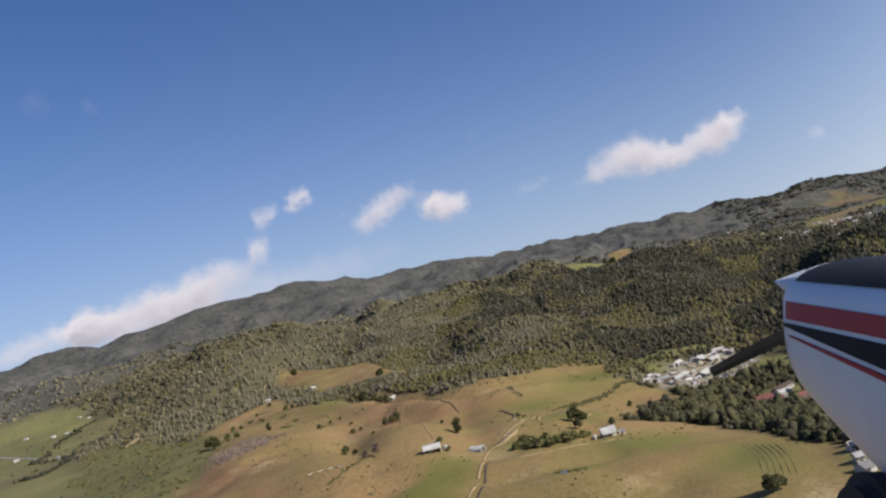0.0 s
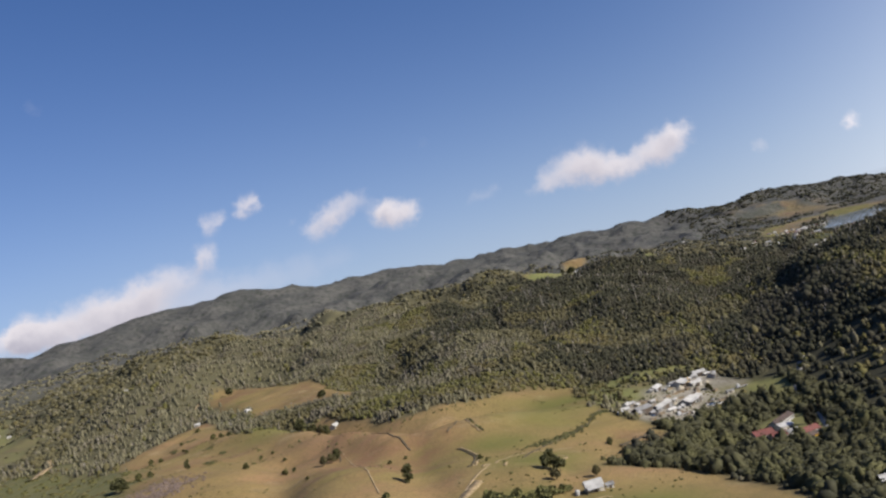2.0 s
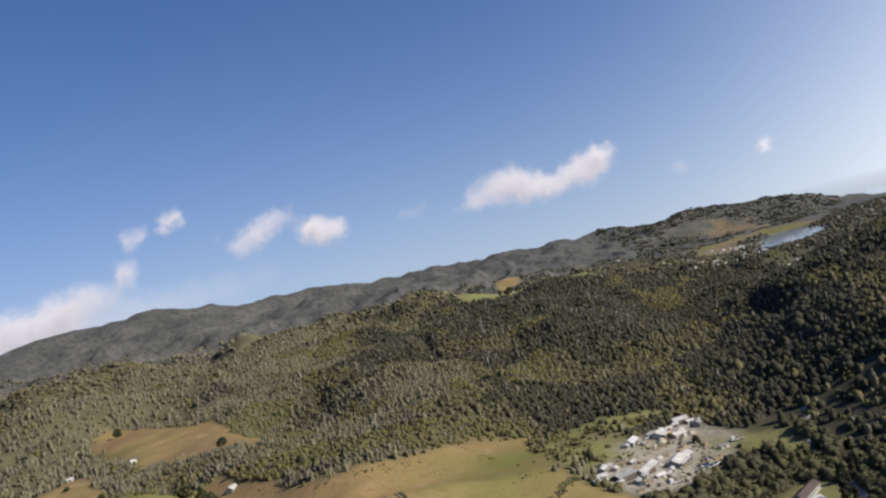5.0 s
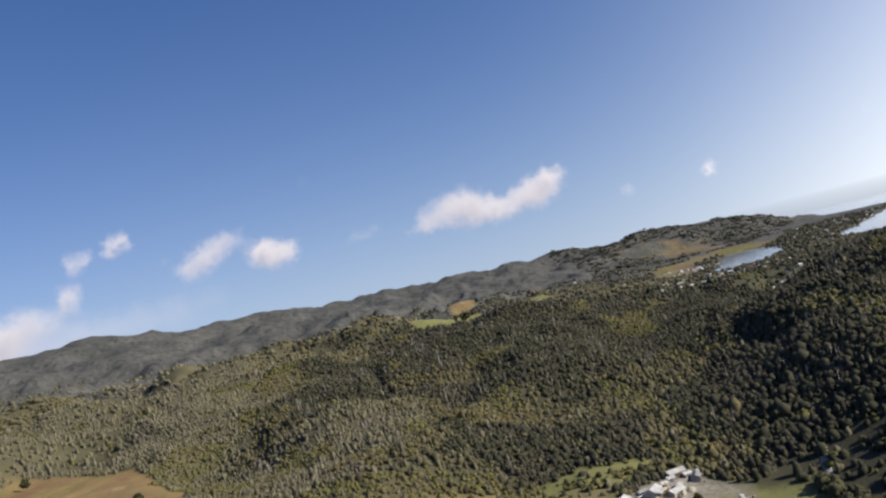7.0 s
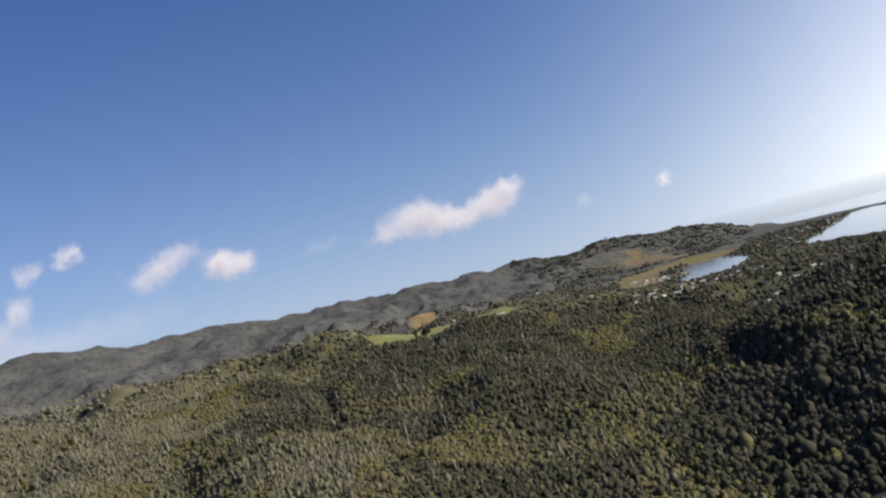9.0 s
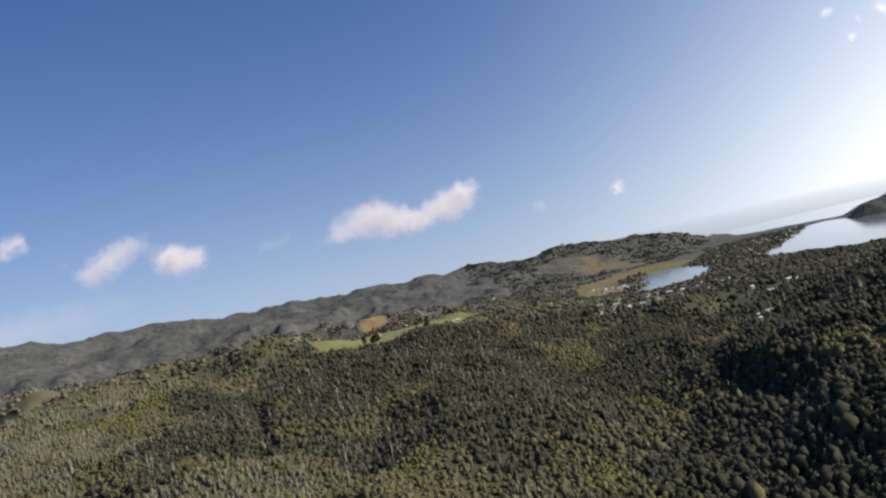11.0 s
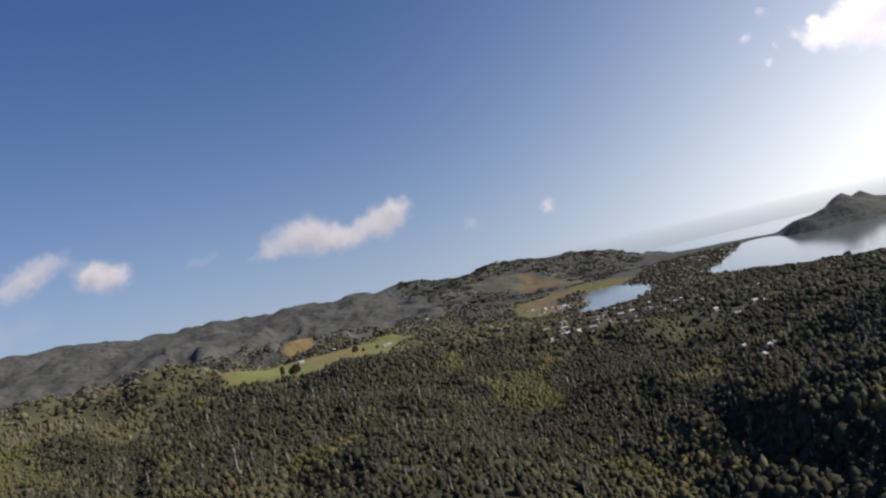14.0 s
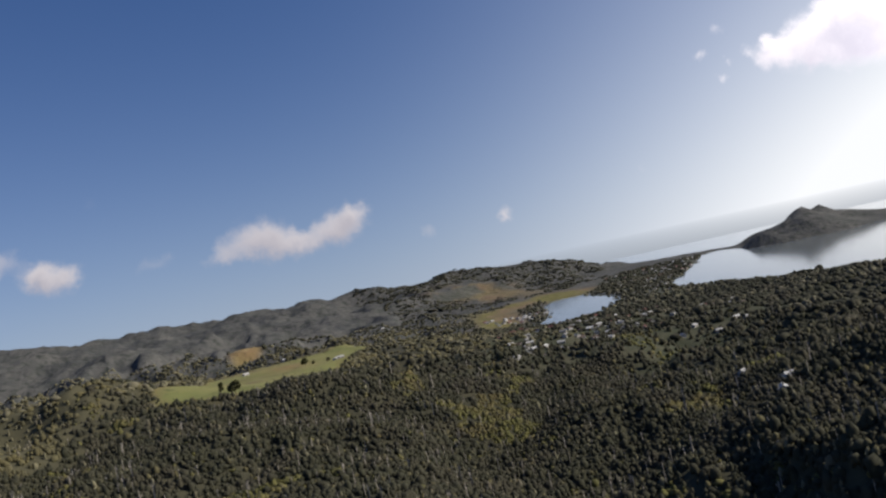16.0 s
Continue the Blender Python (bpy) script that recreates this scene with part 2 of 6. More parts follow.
M_WOOD = shade("shelter_wood_leaves", (0.088, 0.084, 0.042), second=(0.062, 0.061, 0.034), scale=0.18, third=(0.110, 0.106, 0.046), scale3=0.05, island=0.2, translucent=0.3)
M_TREE = shade("paddock_tree_leaves", (0.112, 0.108, 0.044), second=(0.084, 0.084, 0.036), scale=0.5, island=0.3, translucent=0.3)
M_DEADWOOD = shade("bleached_dead_wood", (0.30, 0.27, 0.23), second=(0.22, 0.195, 0.165), scale=1.5)
M_BARK = shade("bark", (0.10, 0.075, 0.05), second=(0.06, 0.045, 0.03), scale=3)


def ground_material():
    m = bpy.data.materials.new("countryside_ground")
    m.use_nodes = True
    nt = m.node_tree
    N = nt.nodes.new
    b = nt.nodes["Principled BSDF"]
    b.inputs["Roughness"].default_value = 0.95
    b.inputs["Specular IOR Level"].default_value = 0.1
    geo = N("ShaderNodeNewGeometry")

    def noise_mix(a, c, sc, lo, hi, det=5.0):
        n = N("ShaderNodeTexNoise")
        n.inputs["Scale"].default_value = sc
        n.inputs["Detail"].default_value = det
        n.inputs["Roughness"].default_value = 0.62
        links(nt, geo.outputs["Position"], n.inputs["Vector"])
        r = N("ShaderNodeMapRange")
        r.inputs["From Min"].default_value, r.inputs["From Max"].default_value = lo, hi
        links(nt, n.outputs["Fac"], r.inputs["Value"])
        return mix(r.outputs[0], a, c)

    def mix(fac, a, c):
        x = N("ShaderNodeMix")
        x.data_type = "RGBA"
        links(nt, fac, x.inputs["Factor"])
        for v, k in ((a, "A"), (c, "B")):
            if isinstance(v, tuple):
                x.inputs[k].default_value = (*v, 1)
            else:
                links(nt, v, x.inputs[k])
        return x.outputs["Result"]

    def cover(name):
        a = N("ShaderNodeAttribute")
        a.attribute_name = name
        return a.outputs["Fac"]

    floor_ = noise_mix((0.080, 0.074, 0.044), (0.106, 0.096, 0.054), 0.03, 0.4, 0.6)
    # shade of the right-hand hill, painted into the forest floor
    floor_ = mix(cover("floor_shade"), floor_, noise_mix((0.048, 0.046, 0.030), (0.062, 0.058, 0.036), 0.03, 0.4, 0.6))
    # distance haze put into the base colour: far ground goes grey
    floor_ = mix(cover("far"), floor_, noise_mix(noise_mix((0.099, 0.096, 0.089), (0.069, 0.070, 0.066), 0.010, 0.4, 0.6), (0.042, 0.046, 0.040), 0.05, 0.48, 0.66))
    dry = noise_mix((0.256, 0.175, 0.078), (0.208, 0.162, 0.062), 0.016, 0.40, 0.62)
    dry = noise_mix(dry, (0.275, 0.168, 0.088), 0.008, 0.48, 0.62)
    dry = noise_mix(dry, (0.165, 0.142, 0.048), 0.012, 0.56, 0.68)
    dry = noise_mix(dry, (0.310, 0.230, 0.120), 0.035, 0.60, 0.76)
    dry = noise_mix(dry, (0.145, 0.105, 0.048), 0.40, 0.54, 0.78)
    dry = noise_mix(dry, (0.180, 0.136, 0.060), 0.11, 0.56, 0.72)
    dry = noise_mix(dry, (0.175, 0.114, 0.062), 0.07, 0.60, 0.74)
    dry = noise_mix(dry, (0.205, 0.118, 0.066), 0.011, 0.53, 0.63)
    dry = noise_mix(dry, (0.330, 0.250, 0.130), 0.022, 0.60, 0.72)
    dry = noise_mix(dry, (0.125, 0.092, 0.044), 1.0, 0.47, 0.70)
    green = noise_mix((0.120, 0.124, 0.036), (0.158, 0.140, 0.048), 0.02, 0.4, 0.62)
    green = noise_mix(green, (0.100, 0.104, 0.032), 0.25, 0.55, 0.75)
    lush = noise_mix((0.150, 0.158, 0.056), (0.200, 0.188, 0.076), 0.012, 0.4, 0.6)
    lush = noise_mix(lush, (0.150, 0.118, 0.064), 0.007, 0.54, 0.66)
    lush = noise_mix(lush, (0.085, 0.092, 0.040), 0.06, 0.58, 0.74)
    scrub = noise_mix((0.104, 0.104, 0.044), (0.138, 0.128, 0.056), 0.05, 0.4, 0.6)
    gravel = noise_mix((0.30, 0.272, 0.228), (0.19, 0.172, 0.142), 0.3, 0.4, 0.6)
    town = noise_mix((0.050, 0.054, 0.034), (0.088, 0.084, 0.056), 0.03, 0.48, 0.66)
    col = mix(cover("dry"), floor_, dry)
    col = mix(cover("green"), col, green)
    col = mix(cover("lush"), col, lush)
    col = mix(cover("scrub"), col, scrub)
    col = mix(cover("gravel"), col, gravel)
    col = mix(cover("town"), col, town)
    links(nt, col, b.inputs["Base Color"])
    n = N("ShaderNodeTexNoise")
    n.inputs["Scale"].default_value = 0.5
    n.inputs["Detail"].default_value = 6
    links(nt, geo.outputs["Position"], n.inputs["Vector"])
    u = N("ShaderNodeBump")
    u.inputs["Distance"].default_value = 0.45
    u.inputs["Strength"].default_value = 0.7
    links(nt, n.outputs["Fac"], u.inputs["Height"])
    n2 = N("ShaderNodeTexNoise")
    n2.inputs["Scale"].default_value = 0.035
    n2.inputs["Detail"].default_value = 5
    links(nt, geo.outputs["Position"], n2.inputs["Vector"])
    far = N("ShaderNodeMath")
    far.operation = "MULTIPLY"
    links(nt, n2.outputs["Fac"], far.inputs[0])
    links(nt, cover("far"), far.inputs[1])
    u2 = N("ShaderNodeBump")
    u2.inputs["Distance"].default_value = 10.0
    u2.inputs["Strength"].default_value = 0.9
    links(nt, far.outputs[0], u2.inputs["Height"])
    links(nt, u.outputs[0], u2.inputs["Normal"])
    links(nt, u2.outputs[0], b.inputs["Normal"])
    return m


M_GROUND = ground_material()


def water_material():
    m = bpy.data.materials.new("harbour_water")
    m.use_nodes = True
    nt = m.node_tree
    b = nt.nodes["Principled BSDF"]
    b.inputs["Base Color"].default_value = (0.15, 0.17, 0.18, 1)
    b.inputs["Roughness"].default_value = 0.08
    b.inputs["IOR"].default_value = 1.33
    geo = nt.nodes.new("ShaderNodeNewGeometry")
    n = nt.nodes.new("ShaderNodeTexNoise")
    n.inputs["Scale"].default_value = 0.15
    n.inputs["Detail"].default_value = 6
    links(nt, geo.outputs["Position"], n.inputs["Vector"])
    u = nt.nodes.new("ShaderNodeBump")
    u.inputs["Distance"].default_value = 0.08
    links(nt, n.outputs["Fac"], u.inputs["Height"])
    links(nt, u.outputs[0], b.inputs["Normal"])
    return m


M_WATER = water_material()

# ---- the lie of the land ----
# rounded hills and hollows: x, y, length, width, turn in degrees, height
HILLS_FARM = [
    (110, 370, 180, 90, 90, -27.2),
    (330, 520, 200, 90, 90, 26.5),
    (-30, 580, 110, 110, 90, 17.9),
    (-120, 150, 100, 70, 150, 14.9),
    (-270, 270, 110, 80, 120, 13.0),
    (-10, 430, 110, 50, 60, -17.8),
    (120, 210, 110, 100, 0, -15.8),
    (160, 580, 70, 50, 60, -17.5),
    (-60, 290, 40, 20, 30, 8.3),
]
HILLS_BUSH = [
    (-150, 1090, 490, 400, 150, 38.3),
    (-750, 1240, 200, 160, 0, 40.0),
    (-1090, 860, 510, 260, 150, -39.1),
    (-390, 1340, 160, 80, 150, 16.4),
    (-540, 830, 100, 100, 150, 35.5),
    (-700, 1410, 140, 100, 0, -65.4),
    (-1020, 1160, 100, 90, 30, -56.0),
    (-610, 1300, 100, 50, 60, 26.0),
    (50, 920, 140, 80, 60, 20.4),
    (-220, 650, 70, 40, 120, -28.8),
    (-1300, 1300, 110, 70, 0, -33.8),
    (600, 1800, 350, 210, 90, -15.0),
    (160, 810, 90, 90, 150, -13.1),
    (-1370, 1420, 180, 90, 30, 33.1),
    (-180, 1190, 70, 30, 150, -20.1),
    (-500, 1260, 90, 50, 150, -20.0),
    (690, 860, 330, 220, 60, 11.3),
    (-690, 770, 90, 40, 150, -17.8),
    (-460, 1320, 100, 50, 150, 16.0),
    (-160, 1280, 120, 60, 0, 29.1),
    (-130, 650, 70, 40, 120, 13.7),
    (180, 1570, 170, 150, 0, 7.7),
    (360, 640, 190, 100, 30, 29.9),
    (226, 450, 105, 46, 90, 14.0),
    (190, 582, 42, 28, 0, 9.0),
]
HILLS_RANGE = [
    (-1640, 3200, 1820, 1680, 90, 171.5),
    (590, 3770, 1020, 770, 0, 66.7),
    (2110, 2960, 550, 250, 30, 102.1),
    (940, 2410, 900, 620, 60, -23.1),
    (-950, 2430, 610, 450, 0, -49.7),
    (1920, 3510, 550, 460, 30, -59.4),
    (-2070, 2430, 500, 240, 60, 96.5),
    (-560, 3720, 430, 260, 0, 50.6),
    (-1440, 3160, 340, 160, 30, 52.9),
    (3020, 2500, 1400, 1010, 90, -19.7),
    (1060, 3750, 580, 300, 0, 48.4),
    (1360, 3310, 470, 260, 120, -20.3),
    (1420, 4280, 280, 130, 0, -48.6),
    (1810, 2790, 220, 100, 90, 45.3),
    (1640, 3000, 260, 150, 120, -36.6),
    (1300, 4560, 320, 150, 150, 46.7),
    (1800, 2370, 480, 220, 0, -31.4),
    (-1810, 3950, 690, 320, 30, -30.4),
    (2280, 3380, 300, 220, 30, -22.0),
    (-300, 4430, 910, 450, 120, 25.7),
    (-2300, 2290, 300, 210, 150, 32.2),
    (1740, 3290, 260, 120, 30, 27.9),
    (20, 2150, 190, 130, 120, 12.6),
    (-1050, 3470, 260, 200, 90, 26.2),
    (-1760, 2970, 390, 190, 150, 28.0),
    (1020, 3010, 210, 100, 0, -12.7),
]


LATTICE = np.random.RandomState(5).rand(256, 256)


def value_noise(x, y):
    xi, yi = np.floor(x).astype(int), np.floor(y).astype(int)
    u, v = x - xi, y - yi
    u, v = u * u * (3 - 2 * u), v * v * (3 - 2 * v)
    a, b = LATTICE[xi % 256, yi % 256], LATTICE[(xi + 1) % 256, yi % 256]
    c, d = LATTICE[xi % 256, (yi + 1) % 256], LATTICE[(xi + 1) % 256, (yi + 1) % 256]
    return (a * (1 - u) + b * u) * (1 - v) + (c * (1 - u) + d * u) * v - 0.5


def fractal(x, y, size, octaves=4):
    total, amp = 0.0, 1.0
    for k in range(octaves):
        total = total + amp * value_noise(x / size + 17.3 * k, y / size - 9.1 * k)
        size, amp = size / 2.1, amp * 0.5
    return total


def smooth_land(x, y):
    z = np.full(np.broadcast(x, y).shape, 8.0)
    for group in (HILLS_FARM, HILLS_BUSH, HILLS_RANGE):
        for cx, cy, a, b, turn, height in group:
            c, s = math.cos(radians(turn)), math.sin(radians(turn))
            u, v = (x - cx) * c + (y - cy) * s, -(x - cx) * s + (y - cy) * c
            z = z + height * np.exp(-(u / a) ** 2 - (v / b) ** 2)
    return z


def inside(x, y, outline, edge=6.0, wobble=0.0):
    """1 inside the outline, 0 outside, with a soft, slightly uneven edge."""
    if wobble:
        x = x + wobble * fractal(x, y, 30.0, 2)
        y = y + wobble * fractal(x + 300, y + 90, 30.0, 2)
    hit = np.zeros(x.shape, bool)
    gap = np.full(x.shape, 1e9)
    for (x0, y0), (x1, y1) in zip(outline, outline[1:] + outline[:1]):
        if y0 != y1:
            hit ^= ((y0 > y) != (y1 > y)) & (x < (x1 - x0) * (y - y0) / (y1 - y0) + x0)
        t = np.clip(((x - x0) * (x1 - x0) + (y - y0) * (y1 - y0)) / ((x1 - x0) ** 2 + (y1 - y0) ** 2), 0, 1)
        gap = np.minimum(gap, np.hypot(x - x0 - t * (x1 - x0), y - y0 - t * (y1 - y0)))
    return np.clip(0.5 + np.where(hit, gap, -gap) / edge, 0, 1)


PADDOCKS = [(-250, 120), (-262, 250), (-330, 360), (-392, 463), (-390, 560), (-372, 590), (-333, 540), (-290, 468), (-244, 412), (-240, 450),
            (-205, 462), (-172, 425), (-124, 392), (-81, 405), (-38, 440), (-2, 450), (2, 400), (12, 320), (34, 288), (44, 262), (30, 225),
            (14, 205), (8, 183), (38, 178), (62, 158), (76, 111), (82, 60), (86, -20), (110, -120), (0, -260), (-300, -200), (-300, 0)]
UPPER_PADDOCK = [(-455, 795), (-449, 765), (-395, 672), (-355, 615), (-278, 533), (-246, 548), (-232, 556), (-207, 526), (-196, 512), (-210, 570), (-250, 625), (-281, 682), (-330, 720), (-370, 762), (-415, 795)]
VALLEY_FARM = [(-1250, 1100), (-1200, 1260), (-1090, 1240), (-866, 1010), (-795, 897), (-770, 800), (-610, 560), (-512, 435), (-405, 305), (-430, 240), (-700, 200), (-1300, 700)]
SCRUB_SLOPE = [(-614, 590), (-540, 585), (-445, 495), (-402, 458), (-326, 363), (-256, 250), (-240, 170), (-300, 120), (-415, 280), (-488, 405)]
GREEN_FIELD = [(-71, 110), (-56, 114), (-53, 102), (-53, 70), (-53, 40), (-90, 40), (-84, 80), (-77, 95)]
CAMP_GREEN = [(2, 420), (20, 440), (45, 452), (72, 450), (92, 438), (60, 420), (47, 401), (40, 368), (18, 330), (8, 360)]
DRIVE_GREEN = [(104, 386), (129, 379), (134, 337), (124, 335), (104, 365)]
LODGE_GROUNDS = [(84, 248), (86, 268), (98, 290), (112, 304), (122, 300), (126, 262), (116, 240), (98, 244)]
ROADSIDE = [(88, -40), (88, 34), (95, 60), (97, 104), (103, 106), (103, 60), (99, -40)]
SHELTER_WOOD = [(6, 186), (16, 204), (34, 226), (48, 262), (38, 290), (62, 300), (84, 332), (104, 360), (118, 384), (135, 380), (150, 300), (140, 200), (110, 120), (92, 60), (84, 64), (78, 112), (64, 160), (40, 180)]
CAMP_YARD = [(22, 318), (30, 345), (48, 390), (67, 412), (90, 425), (108, 385), (99, 361), (80, 335), (60, 305), (38, 293)]
VALLEY_FIELD = [(-75, 1190), (-62, 1330), (-45, 1600), (-20, 1800), (70, 1860), (205, 1980), (262, 2030), (215, 1790), (130, 1420), (100, 1240), (60, 1150)]
CLEARING = [(-22, 2130), (-6, 2290), (24, 2315), (52, 2220), (30, 2110), (0, 2095)]
COAST_FARM = [(470, 2000), (560, 2330), (690, 2470), (860, 2640), (1000, 2560), (900, 2370), (760, 2370), (650, 2260), (560, 1900), (470, 1850)]
TOWN = [(250, 1190), (330, 1420), (430, 1640), (520, 1740), (800, 1850), (880, 2050), (920, 2380), (1080, 2700), (1350, 3050), (1640, 3000), (1400, 2720), (980, 2020), (900, 1800), (900, 1450), (620, 1080), (400, 900), (290, 1000)]
LAGOON = [(791, 2400), (868, 2380), (830, 2150), (804, 2018), (692, 1833), (640, 1760), (594, 1745), (544, 1728), (529, 1801), (595, 1906), (650, 2040), (686, 2203)]
HARBOUR = [(940, 2033), (892, 1904), (915, 1780), (880, 1560), (1000, 1400), (1500, 1300), (2600, 1900), (2900, 2500), (2300, 2600), (2023, 2560), (1814, 2500), (1640, 2560), (1600, 2640),
           (1690, 2900), (1713, 3080), (1600, 3000), (1411, 2723), (1200, 2400)]
OCEAN = [(1560, 3900), (1665, 3791), (1700, 3567), (1790, 3371), (1830, 3150), (2100, 3060), (2500, 3100), (2900, 2900), (6000, 2700), (6000, 6000), (1300, 6000), (1350, 4600)]
GREEN_SPOTS = [(33, 360, 11, 20), (96, 378, 14, 18), (60, 360, 40, 50), (-64, 92, 14, 22), (-14, 400, 34, 30), (-20, 330, 38, 60), (-4, 72, 16, 10), (-40, 22, 40, 14), (-30, 130, 22, 14), (25, 112, 34, 34), (-20, 195, 30, 30), (-40, 250, 25, 20), (60, 60, 20, 40), (-230, 420, 30, 40), (-20, 320, 30, 30)]
HILL_PATCHES = [(640, 3170), (750, 3390), (860, 3380), (945, 3300), (985, 3090), (860, 2715), (785, 2820), (705, 2870), (680, 3140)]


def along(x, y, line, width):
    """1 on the line, falling off to both sides."""
    gap = np.full(x.shape, 1e9)
    for (x0, y0), (x1, y1) in zip(line[:-1], line[1:]):
        t = np.clip(((x - x0) * (x1 - x0) + (y - y0) * (y1 - y0)) / ((x1 - x0) ** 2 + (y1 - y0) ** 2), 0, 1)
        gap = np.minimum(gap, np.hypot(x - x0 - t * (x1 - x0), y - y0 - t * (y1 - y0)))
    return np.exp(-(gap / width) ** 2)


STREAM = [(-65, 248), (-59, 239), (-53, 224), (-50, 204), (-50, 186)]
CORNER_GULLY = [(36, 266), (28, 248), (19, 231)]
SLOPE_GULLY = [(-157, 217), (-140, 180), (-123, 146), (-107, 125), (-100, 100)]
BANK_GULLY = [(-128, 312), (-117, 300), (-94, 263)]
RUSH_DRAIN = [(12, 318), (1, 277), (-9, 254), (-19, 233), (-27, 206)]
# a line, its width and its height over the land beside it
FOLDS = [([(-279, 443), (-235, 415), (-182, 351), (-150, 326), (-129, 317), (-107, 282)], 22.0, 5.0), ([(-262, 480), (-215, 445), (-165, 388), (-135, 358), (-105, 325)], 18.0, -6.5),
         ([(-93, 266), (-74, 190), (-48, 111)], 12.0, -4.0), ([(-185, 300), (-157, 217), (-123, 146)], 14.0, -4.0), (SLOPE_GULLY, 9.0, -2.0),
         ([(-190, 250), (-215, 190)], 26.0, 5.0), ([(-125, 225), (-100, 185)], 20.0, 4.5), ([(-20, 150), (30, 100)], 22.0, 2.0)]


def land(x, y):
    x, y = np.asarray(x, float), np.asarray(y, float)
    z = smooth_land(x, y)
    away = np.hypot(x, y)
    open_ = np.maximum.reduce([inside(x, y, o, 60.0) for o in (PADDOCKS, UPPER_PADDOCK, CAMP_YARD, VALLEY_FIELD)])
    wild = 1 - open_
    low = np.clip((z - 2) / 25.0, 0, 1)
    gullies = np.abs(fractal(x, y, 190.0, 3))
    z = z + wild * low * (fractal(x, y, 90.0, 3) * 9 + (0.13 - gullies) * 48 * np.clip((y - 420) / 200, 0, 1) - 6 * np.exp(-(fractal(x * 1.2 + 33, y * 0.75 + 77, 105.0, 2) / 0.10) ** 2) * np.clip((y - 450) / 100, 0, 1) * np.clip((1500 - y) / 200, 0, 1))
    z = z - 62 * np.exp(-((x - 2280) / 180) ** 2 - ((y - 2960) / 170) ** 2) - 34 * np.exp(-((x - 1800) / 52) ** 2 - ((y - 2890) / 95) ** 2)
    headland = np.exp(-((x - 2000) / 420) ** 2 - ((y - 2780) / 260) ** 2)
    far = np.clip((away - 1900) / 900, 0, 1) * np.clip((z - 10) / 50, 0, 1) * (1 - 0.85 * headland)
    z = z + far * ((0.15 - np.abs(fractal(x + 70, y, 430.0, 3))) * 88 + (0.12 - np.abs(fractal(x + 200, y, 180.0, 3))) * 26)
    face = np.clip((y - 1750) / 350, 0, 1) * np.clip((3050 - y) / 450, 0, 1) * np.clip((z - 12) / 30, 0, 1) * (1 - headland)
    z = z - face * 60 * np.clip(np.abs(fractal(x * 1.25 + 500, y * 0.8, 260.0, 3)) - 0.04, 0, 0.3) / 0.3 * np.clip((1500 - x) / 300, 0, 1)
    for cx, cy, a, h in ((-2050, 2450, 300, -22), (-1400, 3160, 260, 61), (-1120, 3330, 240, -8), (-860, 3600, 240, 16), (-560, 3700, 220, -22), (1858, 2766, 52, 20), (2052, 2907, 60, 26), (1890, 2745, 34, -8), (2085, 2890, 40, -8), (1745, 2715, 50, -6), (1980, 2820, 230, -17), (1864, 2902, 60, -16), (1815, 2785, 50, -20), (1735, 2760, 60, -8)):
        z = z + h * np.exp(-((x - cx) / a) ** 2 - ((y - cy) / a) ** 2)
    terrace = inside(x, y, UPPER_PADDOCK, 50.0)
    z = z * (1 - terrace) + (22 + 8 * np.clip((y - 560) / 180, 0, 1)) * terrace
    z = z + open_ * (fractal(x, y, 60.0, 3) * 4.4 + fractal(x + 40, y, 22.0, 2) * 1.3)
    for cx, cy, a, h in ((-258, 478, 32, -5), (-200, 425, 30, -6), (-162, 396, 28, -6), (-128, 360, 26, -5), (-250, 430, 26, 2.5), (-185, 375, 26, 3), (-140, 335, 26, 3), (-100, 285, 30, 2.5)):
        z = z + h * np.exp(-((x - cx) / a) ** 2 - ((y - cy) / a) ** 2)
    grazed = np.maximum(inside(x, y, PADDOCKS, 40.0), inside(x, y, UPPER_PADDOCK, 40.0))
    z = z + grazed * (0.6 - 1.8 * np.exp(-(fractal(x + 610, y - 40, 95.0, 2) / 0.055) ** 2) + 1.2 * fractal(x, y + 55, 34.0, 2))
    for line, width, rise in FOLDS:
        z = z + rise * along(x, y, line, width)
    shore = np.clip((y - 1450) / 150, 0, 1) * np.clip((x - 350) / 150, 0, 1)
    z = np.where(shore > 0, np.maximum(z, 2.5 * shore + (1 - shore) * z), z)
    wet = np.maximum.reduce([inside(x, y, o, 40.0, 25.0) for o in (LAGOON, HARBOUR, OCEAN)])
    return z * (1 - wet) - 5.0 * wet


def grid_axis(start, stop, fine_from, fine_to, fine, growth):
    """Steps that are fine in one stretch and grow away from it."""
    up, down, step = list(np.arange(fine_from, fine_to, fine)), [], fine
    v = fine_to
    while v < stop:
        up.append(v)
        step = min(step * growth, 36)
        v += step
    step, v = fine, fine_from
    while v > start:
        step = min(step * growth, 90)
        v -= step
        down.append(v)
    return np.array(down[::-1] + up)


def mesh_np(name, verts, faces, material, smooth=False):
    """A mesh object from arrays of places and of faces with one number of corners."""
    me = bpy.data.meshes.new(name)
    n, k = faces.shape
    me.vertices.add(len(verts))
    me.vertices.foreach_set("co", np.ascontiguousarray(verts, dtype=np.float32).ravel())
    me.loops.add(n * k)
    me.loops.foreach_set("vertex_index", np.ascontiguousarray(faces, dtype=np.int32).ravel())
    me.polygons.add(n)
    me.polygons.foreach_set("loop_start", np.arange(0, n * k, k, dtype=np.int32))
    me.polygons.foreach_set("use_smooth", np.full(n, smooth))
    me.update(calc_edges=True)
    me.materials.append(material)
    return new(name, me)


